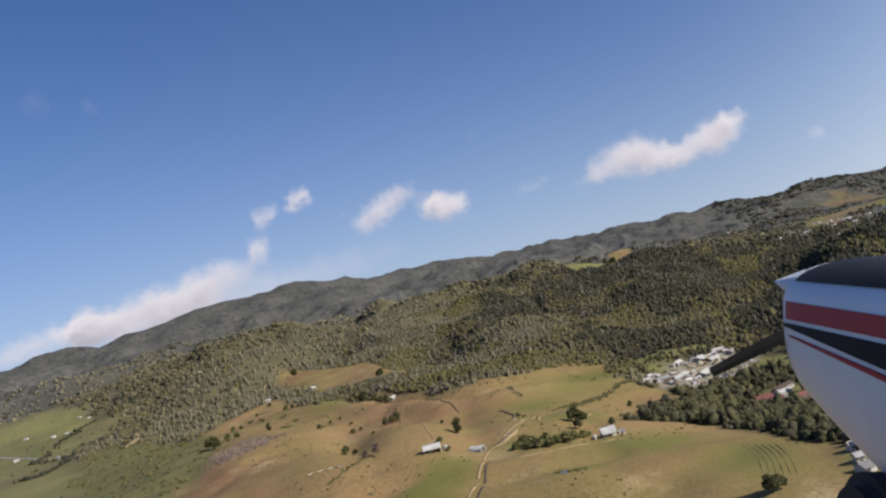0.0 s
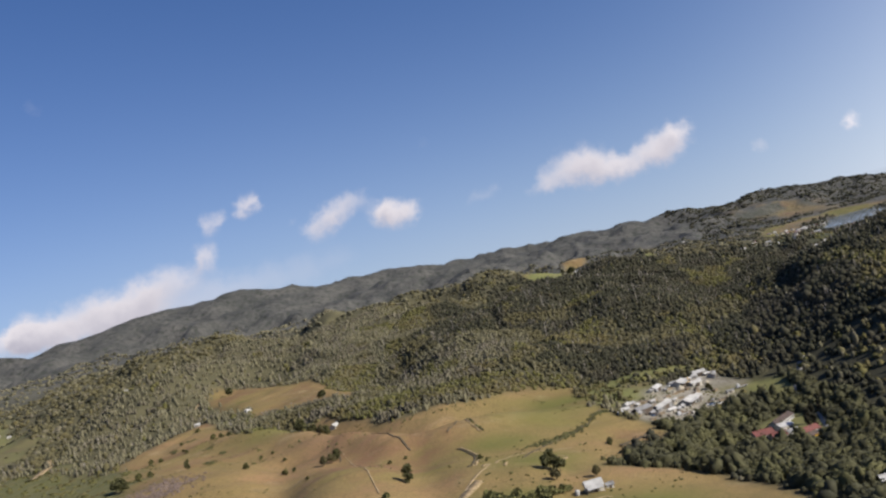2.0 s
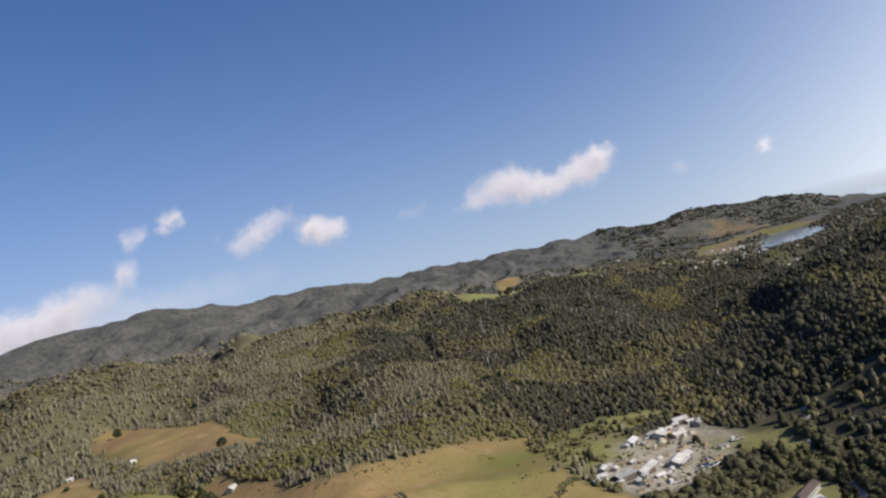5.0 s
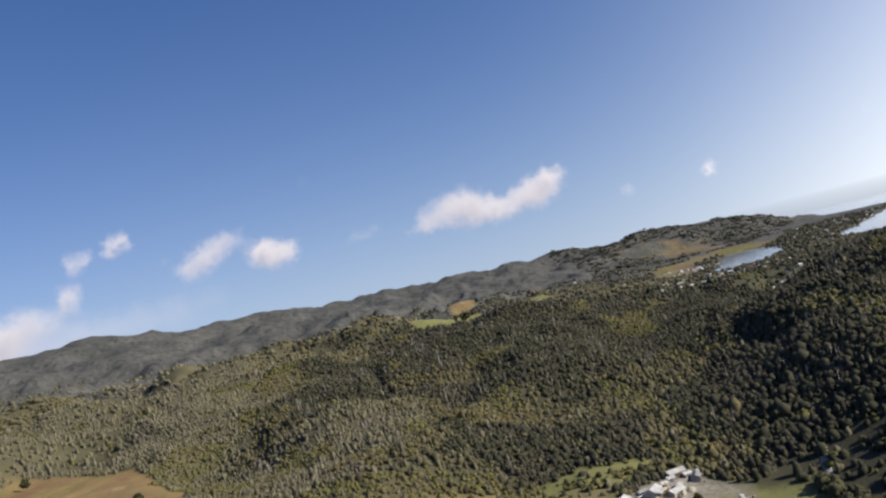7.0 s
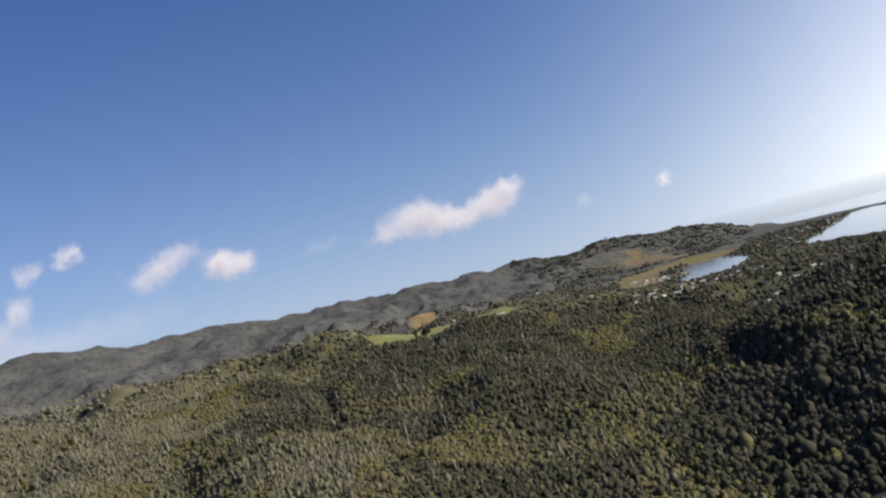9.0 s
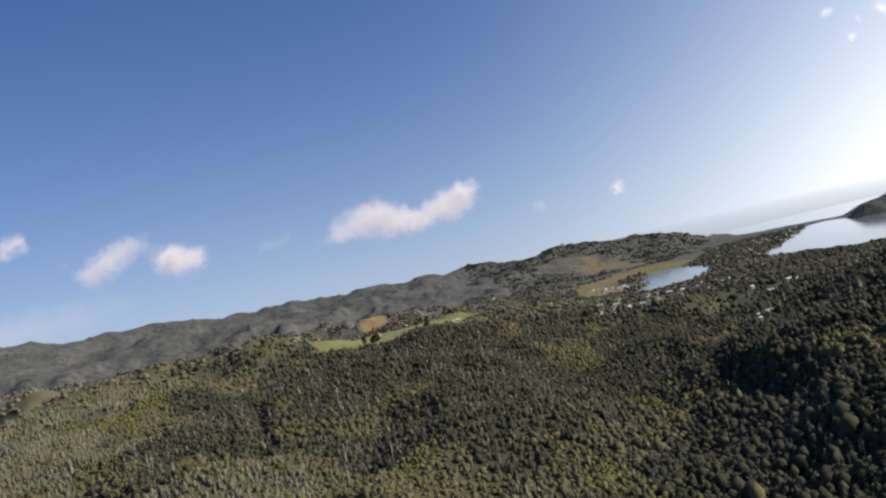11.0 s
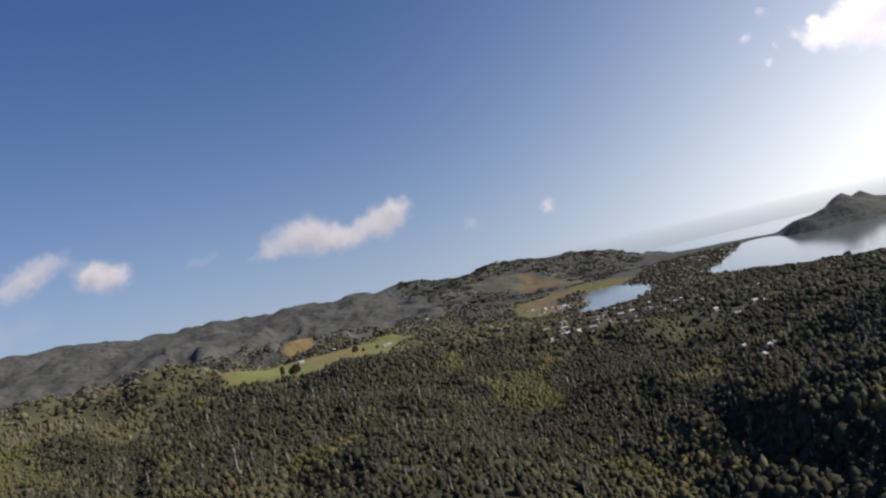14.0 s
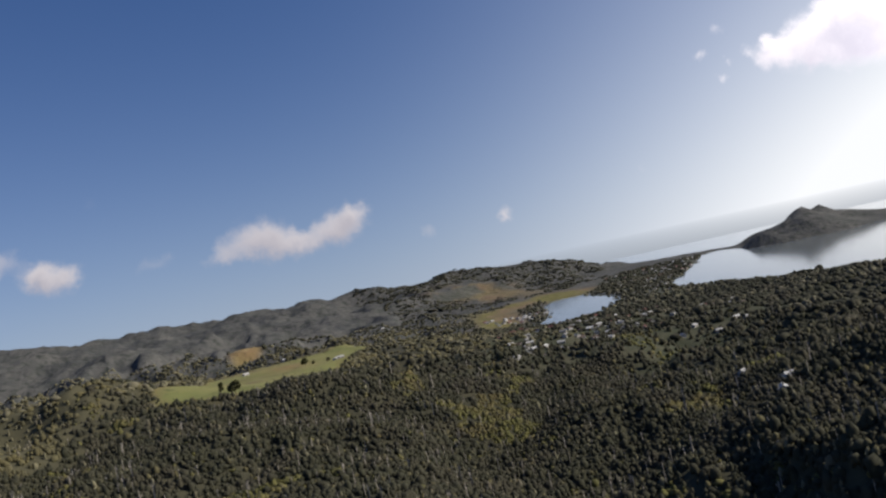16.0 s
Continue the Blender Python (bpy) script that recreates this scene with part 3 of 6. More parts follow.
def build_ground():
    xs = grid_axis(-5200, 5200, -420, 330, 5.5, 1.035)
    ys = grid_axis(-1800, 5600, -60, 780, 5.5, 1.022)
    X, Y = np.meshgrid(xs, ys)
    x, y = X.ravel(), Y.ravel()
    z = land(x, y)
    nx, ny = len(xs), len(ys)
    i = np.arange(nx * ny).reshape(ny, nx)
    faces = np.stack([i[:-1, :-1], i[:-1, 1:], i[1:, 1:], i[1:, :-1]], -1).reshape(-1, 4)
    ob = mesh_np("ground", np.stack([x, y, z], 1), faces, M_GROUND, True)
    cover = {
        "dry": np.maximum.reduce([inside(x, y, VALLEY_FIELD, 24, 20), inside(x, y, PADDOCKS, 10, 14), inside(x, y, UPPER_PADDOCK, 10, 10), inside(x, y, CLEARING, 18), 0.6 * inside(x, y, COAST_FARM, 60, 40), 0.55 * inside(x, y, HILL_PATCHES, 120, 60) * np.clip(fractal(x, y, 110, 3) * 9 + 0.2, 0, 1)]),
        "green": np.maximum.reduce([0.12 * inside(x, y, UPPER_PADDOCK, 10, 10), 0.9 * inside(x, y, GREEN_FIELD, 7, 6), 0.75 * inside(x, y, COAST_FARM, 60, 40) * np.clip(fractal(x * 1.5, y, 110, 2) * 7 + 0.45, 0, 1)] + [0.95 * np.exp(-((x - cx) / a) ** 2 - ((y - cy) / b) ** 2) for cx, cy, a, b in GREEN_SPOTS]),
        "lush": np.maximum.reduce((0.7 * np.maximum(inside(x, y, LODGE_GROUNDS, 6), inside(x, y, ROADSIDE, 6)), np.maximum(0.62 * inside(x, y, VALLEY_FARM, 30, 30), inside(x, y, VALLEY_FIELD, 24, 20) * (1 - 0.7 * np.exp(-((x - 75) / 40) ** 2 - ((y - 1640) / 110) ** 2))), 0.9 * inside(x, y, CAMP_GREEN, 8, 8), 0.8 * inside(x, y, DRIVE_GREEN, 6), 0.2 * inside(x, y, CLEARING, 18), 0.10 * inside(x, y, HILL_PATCHES, 120, 60) * np.clip(fractal(x, y, 170, 3) * 5 + 0.5, 0, 1))),
        "scrub": inside(x, y, SCRUB_SLOPE, 20, 30),
        # painted shade on the bush floor, growing to the right and beyond
        "floor_shade": np.clip(0.5 + (x + 20) / 240 + 0.4 * np.clip((y - 520) / 150, 0, 1) - 0.9 * np.clip((y - 1500) / 600, 0, 1), 0, 1),
        # how much haze grey the ground colour takes, by distance
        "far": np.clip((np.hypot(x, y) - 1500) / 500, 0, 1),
        "gravel": inside(x, y, CAMP_YARD, 8, 8) * (1 - 0.8 * np.exp(-((x - 33) / 9) ** 2 - ((y - 360) / 18) ** 2) - 0.7 * np.exp(-((x - 96) / 12) ** 2 - ((y - 378) / 16) ** 2)) * (0.75 + 0.5 * np.clip(fractal(x, y, 14, 2) + 0.3, 0, 0.5)),
        "town": inside(x, y, TOWN, 80, 60),
    }
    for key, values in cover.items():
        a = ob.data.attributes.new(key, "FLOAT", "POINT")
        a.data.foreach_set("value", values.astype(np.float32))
    return tagged(ob, "rolling dry pasture, bush-clad hills and coastal flats", "ground", kind="structure")


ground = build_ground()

wx, wy = np.meshgrid(np.linspace(500, 5400, 40), np.linspace(1250, 5600, 40))
wi = np.arange(1600).reshape(40, 40)
water = mesh_np("water", np.stack([wx.ravel(), wy.ravel(), np.zeros(1600)], 1),
                np.stack([wi[:-1, :-1], wi[:-1, 1:], wi[1:, 1:], wi[1:, :-1]], -1).reshape(-1, 4), M_WATER, True)
tagged(water, "calm silver-grey harbour and lagoon water", "water", kind="structure")


# ---- bush and forest ----
def crown_shape(rng, spire=0.0, leaves=28, level=1):
    """A lumpy crown of unit radius, its base at z 0, with loose sprays of leaves standing off it."""
    bm = bmesh.new()
    bmesh.ops.create_icosphere(bm, subdivisions=level, radius=1.0)
    off = Vector(rng.uniform(-50, 50, 3))
    for v in bm.verts:
        n = v.co.normalized()
        r = 0.80 + 0.62 * noise.noise(n * 1.7 + off) + 0.36 * noise.noise(n * 3.9 + off)
        v.co = Vector((n.x * r, n.y * r, n.z * r))
    verts = np.array([v.co[:] for v in bm.verts])
    bm.verts.index_update()
    faces = [[v.index for v in f.verts] for f in bm.faces if max(v.co.z for v in f.verts) > -0.2]
    bm.free()
    top = np.clip(verts[:, 2], -0.55, None)
    taper = 1 - spire * np.clip((top + 0.55) / 1.7, 0, 1)
    verts = np.stack([verts[:, 0] * taper, verts[:, 1] * taper, (top + 0.55) * (1.0 + 0.9 * spire)], 1)
    core = verts.copy()
    extra, k = [], len(verts)
    for _ in range(leaves):
        p = core[rng.randint(len(core))] * rng.uniform(0.9, 1.22)
        p = p + rng.normal(0, 0.14, 3)
        out = p / (np.linalg.norm(p) + 1e-6) + rng.normal(0, 0.45, 3) + np.array([0, 0, 0.3])
        a = np.cross(out, rng.normal(0, 1, 3))
        b = np.cross(out, a)
        a, b = a / np.linalg.norm(a) * rng.uniform(0.22, 0.5), b / np.linalg.norm(b) * rng.uniform(0.22, 0.5)
        extra += [p - a * 0.5, p + a * 0.5, p + b]
        faces.append([k, k + 1, k + 2])
        k += 3
    return (np.vstack([verts, np.array(extra)]) if extra else verts), np.array(faces)


def column_shape(rng, slim=0.8, sprays=6, n=4):
    """An upright, ragged crown of unit radius and height 1.4, with sprays of leaves standing off it."""
    verts, faces, levels = [], [], ((0.0, 0.9), (0.55, 1.0), (1.05, 0.62))
    for z, r in levels:
        turn = rng.uniform(0, 1)
        for k in range(n):
            a, q = (k + turn) * 2 * np.pi / n, r * rng.uniform(0.6, 1.3) * slim
            verts.append((math.cos(a) * q, math.sin(a) * q, z + rng.uniform(-0.12, 0.12)))
    verts.append((rng.uniform(-0.2, 0.2), rng.uniform(-0.2, 0.2), 1.3 + rng.uniform(-0.06, 0.16)))
    bands = len(levels) - 1
    for r in range(bands):
        for k in range(n):
            a, b, c, d = r * n + k, r * n + (k + 1) % n, (r + 1) * n + (k + 1) % n, (r + 1) * n + k
            faces += [[a, b, c], [a, c, d]]
    faces += [[bands * n + k, bands * n + (k + 1) % n, (bands + 1) * n] for k in range(n)]
    core = np.array(verts)
    for _ in range(sprays):
        p = core[rng.randint(n, len(core))] * rng.uniform(0.85, 1.15) + rng.normal(0, 0.10, 3)
        a, b = rng.normal(0, 1, 3), rng.normal(0, 1, 3) + np.array([0, 0, 1.1])
        a, b = a / np.linalg.norm(a) * rng.uniform(0.25, 0.55) * slim, b / np.linalg.norm(b) * rng.uniform(0.22, 0.45)
        k = len(verts)
        verts += [tuple(p - a * 0.5), tuple(p + a * 0.5), tuple(p + b)]
        faces.append([k, k + 1, k + 2])
    return np.array(verts), np.array(faces)


def scatter(rng, count, xr, yr, keep):
    x, y = rng.uniform(*xr, count), rng.uniform(*yr, count)
    k = keep(x, y) > rng.uniform(0.25, 0.75, count)
    return x[k], y[k]


def grow(name, label, x, y, radius, height, shapes, material, rng, sink=0.18, smooth=False):
    """Many crowns in one mesh, each with its own size, turn and lean."""
    z = land(x, y)
    vs, fs, start = [], [], 0
    pick = rng.randint(len(shapes), size=len(x))
    for s, (sv, sf) in enumerate(shapes):
        k = np.where(pick == s)[0]
        if not len(k):
            continue
        n = len(k)
        r0, h0 = np.broadcast_to(radius, x.shape)[k], np.broadcast_to(height, x.shape)[k]
        r = r0 * np.clip(np.exp(rng.normal(-0.06, 0.32, n)), 0.4, 2.0)
        h = h0 * np.clip(np.exp(rng.normal(0, 0.26, n)), 0.55, 1.8) * (0.5 + 0.5 * r / r0)
        a = rng.uniform(0, 2 * np.pi, n)
        c, q = np.cos(a)[:, None], np.sin(a)[:, None]
        px = (sv[None, :, 0] * c - sv[None, :, 1] * q) * r[:, None]
        py = (sv[None, :, 0] * q + sv[None, :, 1] * c) * r[:, None]
        pz = (sv[None, :, 2] / 1.4 - sink) * h[:, None]
        v = np.stack([px + x[k][:, None], py + y[k][:, None], pz + z[k][:, None]], -1).reshape(-1, 3)
        f = (sf[None] + (np.arange(n) * len(sv))[:, None, None]).reshape(-1, 3) + start
        vs.append(v)
        fs.append(f)
        start += len(v)
    ob = mesh_np(name, np.vstack(vs), np.vstack(fs), material, smooth)
    return tagged(ob, label, "forest", kind="stuff")


def wooded(x, y):
    z = smooth_land(x, y)
    bare = np.maximum.reduce([inside(x, y, o, 14, 14) for o in (PADDOCKS, UPPER_PADDOCK, CAMP_YARD, LODGE_GROUNDS, ROADSIDE, VALLEY_FARM, VALLEY_FIELD, CLEARING, COAST_FARM)] + [0.9 * inside(x, y, HILL_PATCHES, 120, 60) * (fractal(x, y, 170, 3) > 0), 0.72 * inside(x, y, CAMP_GREEN, 8, 8), 0.8 * inside(x, y, DRIVE_GREEN, 8, 8)])
    return (1 - bare) * (1 - np.maximum.reduce([inside(x, y, o, 60.0) for o in (LAGOON, HARBOUR, OCEAN)])) * (1 - 0.45 * inside(x, y, TOWN, 80, 60) * np.maximum(np.clip((620 - x) / 80, 0.15, 1), np.clip((y - 1750) / 100, 0, 1)))


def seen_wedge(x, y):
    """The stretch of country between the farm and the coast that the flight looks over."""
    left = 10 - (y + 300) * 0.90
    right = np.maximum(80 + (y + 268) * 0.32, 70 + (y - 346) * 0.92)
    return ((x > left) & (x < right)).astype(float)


def build_forest():
    rng = np.random.RandomState(11)
    broad = [column_shape(rng, 0.95, 4) for _ in range(5)] + [crown_shape(rng, 0.05, 4) for _ in range(5)]
    spires = [column_shape(rng, 0.76, 5) for _ in range(7)]
    ferny = [column_shape(rng, 1.0, 5) for _ in range(6)]
    coarse = [column_shape(rng, 1.0, 1) for _ in range(6)]

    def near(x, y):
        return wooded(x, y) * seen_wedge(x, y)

    leafy = [crown_shape(rng, 0.05, 40, 2) for _ in range(5)]
    x, y = scatter(rng, 3700, (0, 155), (40, 390), lambda x, y: near(x, y) * inside(x, y, SHELTER_WOOD, 4))
    grow("shelter_wood", "dark rounded trees in a wood beside the pasture", x, y, 2.6, 4.1, leafy, M_WOOD, rng, 0.1, True)

    def bush(x, y):
        return near(x, y) * (1 - inside(x, y, SHELTER_WOOD, 4)) * (1 - inside(x, y, SCRUB_SLOPE, 16, 25))

    def fine(x, y):
        return (x > -340) & (x < 320) & (y > 400) & (y < 1000)

    x, y = scatter(rng, 69000, (-340, 320), (400, 1000), bush)
    x2, y2 = scatter(rng, 46000, (-620, 520), (40, 1240), lambda x, y: bush(x, y) * ~fine(x, y))
    size = np.concatenate([np.full(len(x), 0.72), np.full(len(x2), 1.05)])
    x, y = np.concatenate([x, x2]), np.concatenate([y, y2])
    # leaf colour by place: paler left for haze, darker right for shade
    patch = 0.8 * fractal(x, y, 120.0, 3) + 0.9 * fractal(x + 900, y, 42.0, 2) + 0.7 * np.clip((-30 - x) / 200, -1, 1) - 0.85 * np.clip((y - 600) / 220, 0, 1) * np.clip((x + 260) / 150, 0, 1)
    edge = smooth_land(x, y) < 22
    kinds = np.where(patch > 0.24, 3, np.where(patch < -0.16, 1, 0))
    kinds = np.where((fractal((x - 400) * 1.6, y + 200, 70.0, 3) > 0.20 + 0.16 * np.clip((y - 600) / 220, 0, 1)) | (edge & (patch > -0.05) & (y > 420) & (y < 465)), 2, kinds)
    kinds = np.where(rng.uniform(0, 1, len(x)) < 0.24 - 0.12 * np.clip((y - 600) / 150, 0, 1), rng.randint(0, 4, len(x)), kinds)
    # the gully above the yard holds larger old trees, its shade put in as dark leaves
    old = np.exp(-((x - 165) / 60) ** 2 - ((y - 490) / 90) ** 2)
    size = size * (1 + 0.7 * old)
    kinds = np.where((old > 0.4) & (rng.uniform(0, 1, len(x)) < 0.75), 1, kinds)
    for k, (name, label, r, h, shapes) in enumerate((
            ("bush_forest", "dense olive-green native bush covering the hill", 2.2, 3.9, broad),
            ("dark_bush_forest", "dark native bush, gully and hillside shade put into its leaf colour", 2.3, 4.2, broad + spires[:3]),
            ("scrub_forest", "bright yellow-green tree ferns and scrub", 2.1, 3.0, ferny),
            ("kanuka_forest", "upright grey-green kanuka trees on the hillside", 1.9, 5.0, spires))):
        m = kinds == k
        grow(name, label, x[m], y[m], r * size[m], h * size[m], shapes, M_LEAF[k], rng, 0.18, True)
    # bare pale trunks that stand over the canopy
    pole = np.array([(math.cos(a) * q, math.sin(a) * q, z) for z, q in ((0.0, 1.0), (1.4, 0.35)) for a in (0.0, 2.1, 4.2)] + [(0.0, 0.0, 0.95), (3.2, 1.0, 1.3), (0.0, 0.0, 1.05), (-2.6, 1.6, 1.25), (0.0, 0.4, 0.8), (0.4, -2.8, 1.15)])
    sides = np.array([(0, 1, 4), (0, 4, 3), (1, 2, 5), (1, 5, 4), (2, 0, 3), (2, 3, 5), (3, 4, 5), (6, 7, 8), (8, 9, 10), (10, 11, 6)])
    pick = (rng.uniform(0, 1, len(x)) < 0.03) & ((kinds == 3) | (old > 0.3) | (kinds == 1)) & (y > 430)
    grow("bare_trunks", "pale bare trunks standing above the bush", x[pick], y[pick], 0.26, 6.4, [(pole, sides)], M_DEADWOOD, rng, 0.0)
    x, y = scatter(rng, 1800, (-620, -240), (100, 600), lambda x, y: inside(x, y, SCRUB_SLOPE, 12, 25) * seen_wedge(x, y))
    grow("low_scrub", "low yellow-green scrub on the slope below the pasture", x, y, 1.9, 1.3, ferny, M_LEAF[2], rng)
    x, y = scatter(rng, 44000, (-1500, 1300), (200, 2500), lambda x, y: near(x, y) * ((y > 1240) | (x < -620) | (x > 520)))
    # more pale leaves to the left as haze, more dark to the right as shade
    half = rng.uniform(0, 1, len(x)) + fractal(x, y, 150.0, 2) + 0.3 * np.clip((x - 0) / 400, -1, 1) > 0.5
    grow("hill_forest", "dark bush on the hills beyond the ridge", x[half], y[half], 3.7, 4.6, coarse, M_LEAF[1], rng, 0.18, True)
    grow("pale_hill_forest", "grey-green bush on the hills beyond the ridge", x[~half], y[~half], 3.7, 4.2, coarse, M_LEAF[3], rng, 0.18, True)

    x, y = scatter(rng, 9500, (-1150, -600), (480, 1550), near)
    grow("spur_forest", "olive bush on the spur above the valley farm", x, y, 3.9, 3.8, coarse, M_LEAF[0], rng, 0.18, True)
    x, y = scatter(rng, 8500, (400, 900), (880, 1720), lambda x, y: 0.62 * near(x, y))
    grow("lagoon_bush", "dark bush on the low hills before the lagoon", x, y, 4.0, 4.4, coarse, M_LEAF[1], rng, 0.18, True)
    x, y = scatter(rng, 3600, (850, 1640), (1850, 3050), lambda x, y: inside(x, y, TOWN, 60) * (1 - np.maximum(inside(x, y, HARBOUR, 40), inside(x, y, LAGOON, 40))))
    grow("town_trees", "dark trees between the houses of the coastal town", x, y, 5.0, 5.5, coarse, M_LEAF[1], rng, 0.18, True)
    x, y = scatter(rng, 5500, (450, 1500), (2650, 3750), lambda x, y: wooded(x, y) * (1 - inside(x, y, HILL_PATCHES, 80, 40)) * np.clip((land(x, y) - 6) / 10, 0, 1))
    grow("coast_hill_forest", "dark bush on the hill behind the lagoon", x, y, 7.0, 3.8, coarse, M_LEAF[1], rng, 0.2, True)
    x, y = scatter(rng, 7000, (-420, 420), (1240, 2150), near)
    grow("valley_forest", "dark bush round the valley field", x, y, 3.8, 3.4, coarse, M_LEAF[0], rng, 0.18, True)
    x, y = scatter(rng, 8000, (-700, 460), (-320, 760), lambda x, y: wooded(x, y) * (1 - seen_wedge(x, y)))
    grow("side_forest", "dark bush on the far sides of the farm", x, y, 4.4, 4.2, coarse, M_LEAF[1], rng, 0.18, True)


build_forest()


# ---- helpers for things ----
M_IRON = shade("weathered_galvanised_iron", (0.30, 0.30, 0.30), rough=0.6, metal=0.2, second=(0.21, 0.20, 0.19), scale=0.35, bump=0.02, bump_scale=6, objrand=0.15)
M_WHITE_ROOF = shade("white_painted_iron", (0.46, 0.45, 0.43), rough=0.6, second=(0.34, 0.33, 0.31), scale=0.3, bump=0.02, bump_scale=6, objrand=0.12)
M_RED_ROOF = shade("faded_red_iron", (0.19, 0.070, 0.058), rough=0.6, second=(0.14, 0.060, 0.050), scale=0.4, bump=0.02, bump_scale=6, objrand=0.12)
M_BROWN_ROOF = shade("brown_iron", (0.11, 0.075, 0.06), rough=0.6, second=(0.08, 0.06, 0.05), scale=0.4, bump=0.02, bump_scale=6, objrand=0.15)
M_GREY_ROOF = shade("grey_tile_roof", (0.22, 0.21, 0.20), rough=0.7, second=(0.15, 0.15, 0.15), scale=0.5, bump=0.02, bump_scale=6, objrand=0.2)
M_CREAM = shade("cream_weatherboard", (0.48, 0.45, 0.39), rough=0.7, second=(0.38, 0.35, 0.30), scale=0.6, bump=0.01, bump_scale=5, objrand=0.15)
M_TIMBER = shade("raw_timber", (0.25, 0.195, 0.135), rough=0.8, second=(0.17, 0.13, 0.09), scale=1.5, bump=0.02, bump_scale=8, objrand=0.25)
M_DARKWALL = shade("dark_timber_wall", (0.10, 0.075, 0.055), rough=0.8, second=(0.07, 0.055, 0.045), scale=1.0, bump=0.02)
M_GLASS = shade("window_glass", (0.03, 0.035, 0.04), rough=0.08, spec=0.6)
M_TRACK = shade("pale_clay_track", (0.33, 0.245, 0.140), rough=0.95, second=(0.21, 0.155, 0.085), scale=0.5, bump=0.1, bump_scale=1.5)
M_GRAVEL = shade("pale_road_metal", (0.40, 0.36, 0.28), rough=0.95, second=(0.28, 0.25, 0.19), scale=1.2, bump=0.08, bump_scale=4)
M_ROAD = shade("pale_sealed_road", (0.26, 0.25, 0.23), rough=0.9, second=(0.19, 0.18, 0.17), scale=0.3)
M_RUBBER = shade("black_rubber", (0.02, 0.02, 0.021), rough=0.7, second=(0.03, 0.03, 0.03), scale=5)
M_YELLOW = shade("yellow_machine_paint", (0.60, 0.36, 0.04), rough=0.45, second=(0.45, 0.27, 0.04), scale=2)
M_CAR = [shade("white_car_paint", (0.6, 0.6, 0.6), rough=0.3, second=(0.55, 0.55, 0.54), scale=2), shade("blue_car_paint", (0.08, 0.13, 0.25), rough=0.3, second=(0.07, 0.11, 0.2), scale=2)]
M_DEAD = shade("dead_brown_scrub", (0.185, 0.135, 0.108), second=(0.130, 0.098, 0.080), scale=0.5, island=0.35)
M_DITCH = shade("wet_dark_earth", (0.092, 0.070, 0.042), second=(0.060, 0.048, 0.030), scale=0.8)
M_HEDGE = shade("hedge_leaves", (0.150, 0.142, 0.052), second=(0.105, 0.104, 0.040), scale=0.6, island=0.3)
M_RUSH = shade("olive_rushes", (0.10, 0.092, 0.032), second=(0.055, 0.058, 0.02), scale=0.4, island=0.35)


def height_at(x, y):
    return float(land(np.array([float(x)]), np.array([float(y)]))[0])


def part(name, bm, material, parent, label=""):
    me = bpy.data.meshes.new(name)
    bm.to_mesh(me)
    bm.free()
    me.materials.append(material)
    ob = new(name, me)
    ob.parent = parent
    if label:
        tagged(ob, label)
    return ob


def box(bm, x0, x1, y0, y1, z0, z1):
    v = [bm.verts.new(p) for p in ((x0, y0, z0), (x1, y0, z0), (x1, y1, z0), (x0, y1, z0), (x0, y0, z1), (x1, y0, z1), (x1, y1, z1), (x0, y1, z1))]
    for q in ((3, 2, 1, 0), (4, 5, 6, 7), (0, 1, 5, 4), (1, 2, 6, 5), (2, 3, 7, 6), (3, 0, 4, 7)):
        bm.faces.new([v[i] for i in q])


def boxes(*sizes):
    bm = bmesh.new()
    for s in sizes:
        box(bm, *s)
    return bm


def tube(bm, r0, r1, z0, z1, n=12, x=0.0, y=0.0, cap=True):
    rings = []
    for r, z in ((r0, z0), (r1, z1)):
        rings.append([bm.verts.new((x + r * math.cos(k * 2 * math.pi / n), y + r * math.sin(k * 2 * math.pi / n), z)) for k in range(n)])
    for k in range(n):
        bm.faces.new((rings[0][k], rings[0][(k + 1) % n], rings[1][(k + 1) % n], rings[1][k]))
    if cap:
        bm.faces.new(rings[1])
        bm.faces.new(rings[0][::-1])


def stand(name, x, y, turn=0.0, low=True, reach=4.0):
    """An Empty on the ground, which carries a thing's parts."""
    e = new(name)
    z = min(height_at(x + dx, y + dy) for dx in (-reach, 0, reach) for dy in (-reach, 0, reach)) if low else height_at(x, y)
    e.matrix_world = pose(x, y, z, 0, 0, turn)
    return e


def gable_walls(L, W, h, rise, t=0.2, foot=1.2):
    """Four walls with gabled ends, as one shell with thickness; long along x."""
    bm = bmesh.new()
    for s in (-1, 1):
        box(bm, -L / 2, L / 2, s * W / 2 - t / 2, s * W / 2 + t / 2, -foot, h)
        pts = [(-W / 2 + t / 2, -foot), (W / 2 - t / 2, -foot), (W / 2 - t / 2, h), (0, h + rise - 0.05), (-W / 2 + t / 2, h)]
        a = [bm.verts.new((s * L / 2 - t / 2, p, q)) for p, q in pts]
        b = [bm.verts.new((s * L / 2 + t / 2, p, q)) for p, q in pts]
        bm.faces.new(a[::-1])
        bm.faces.new(b)
        for k in range(5):
            bm.faces.new((a[k], a[(k + 1) % 5], b[(k + 1) % 5], b[k]))
    return bm


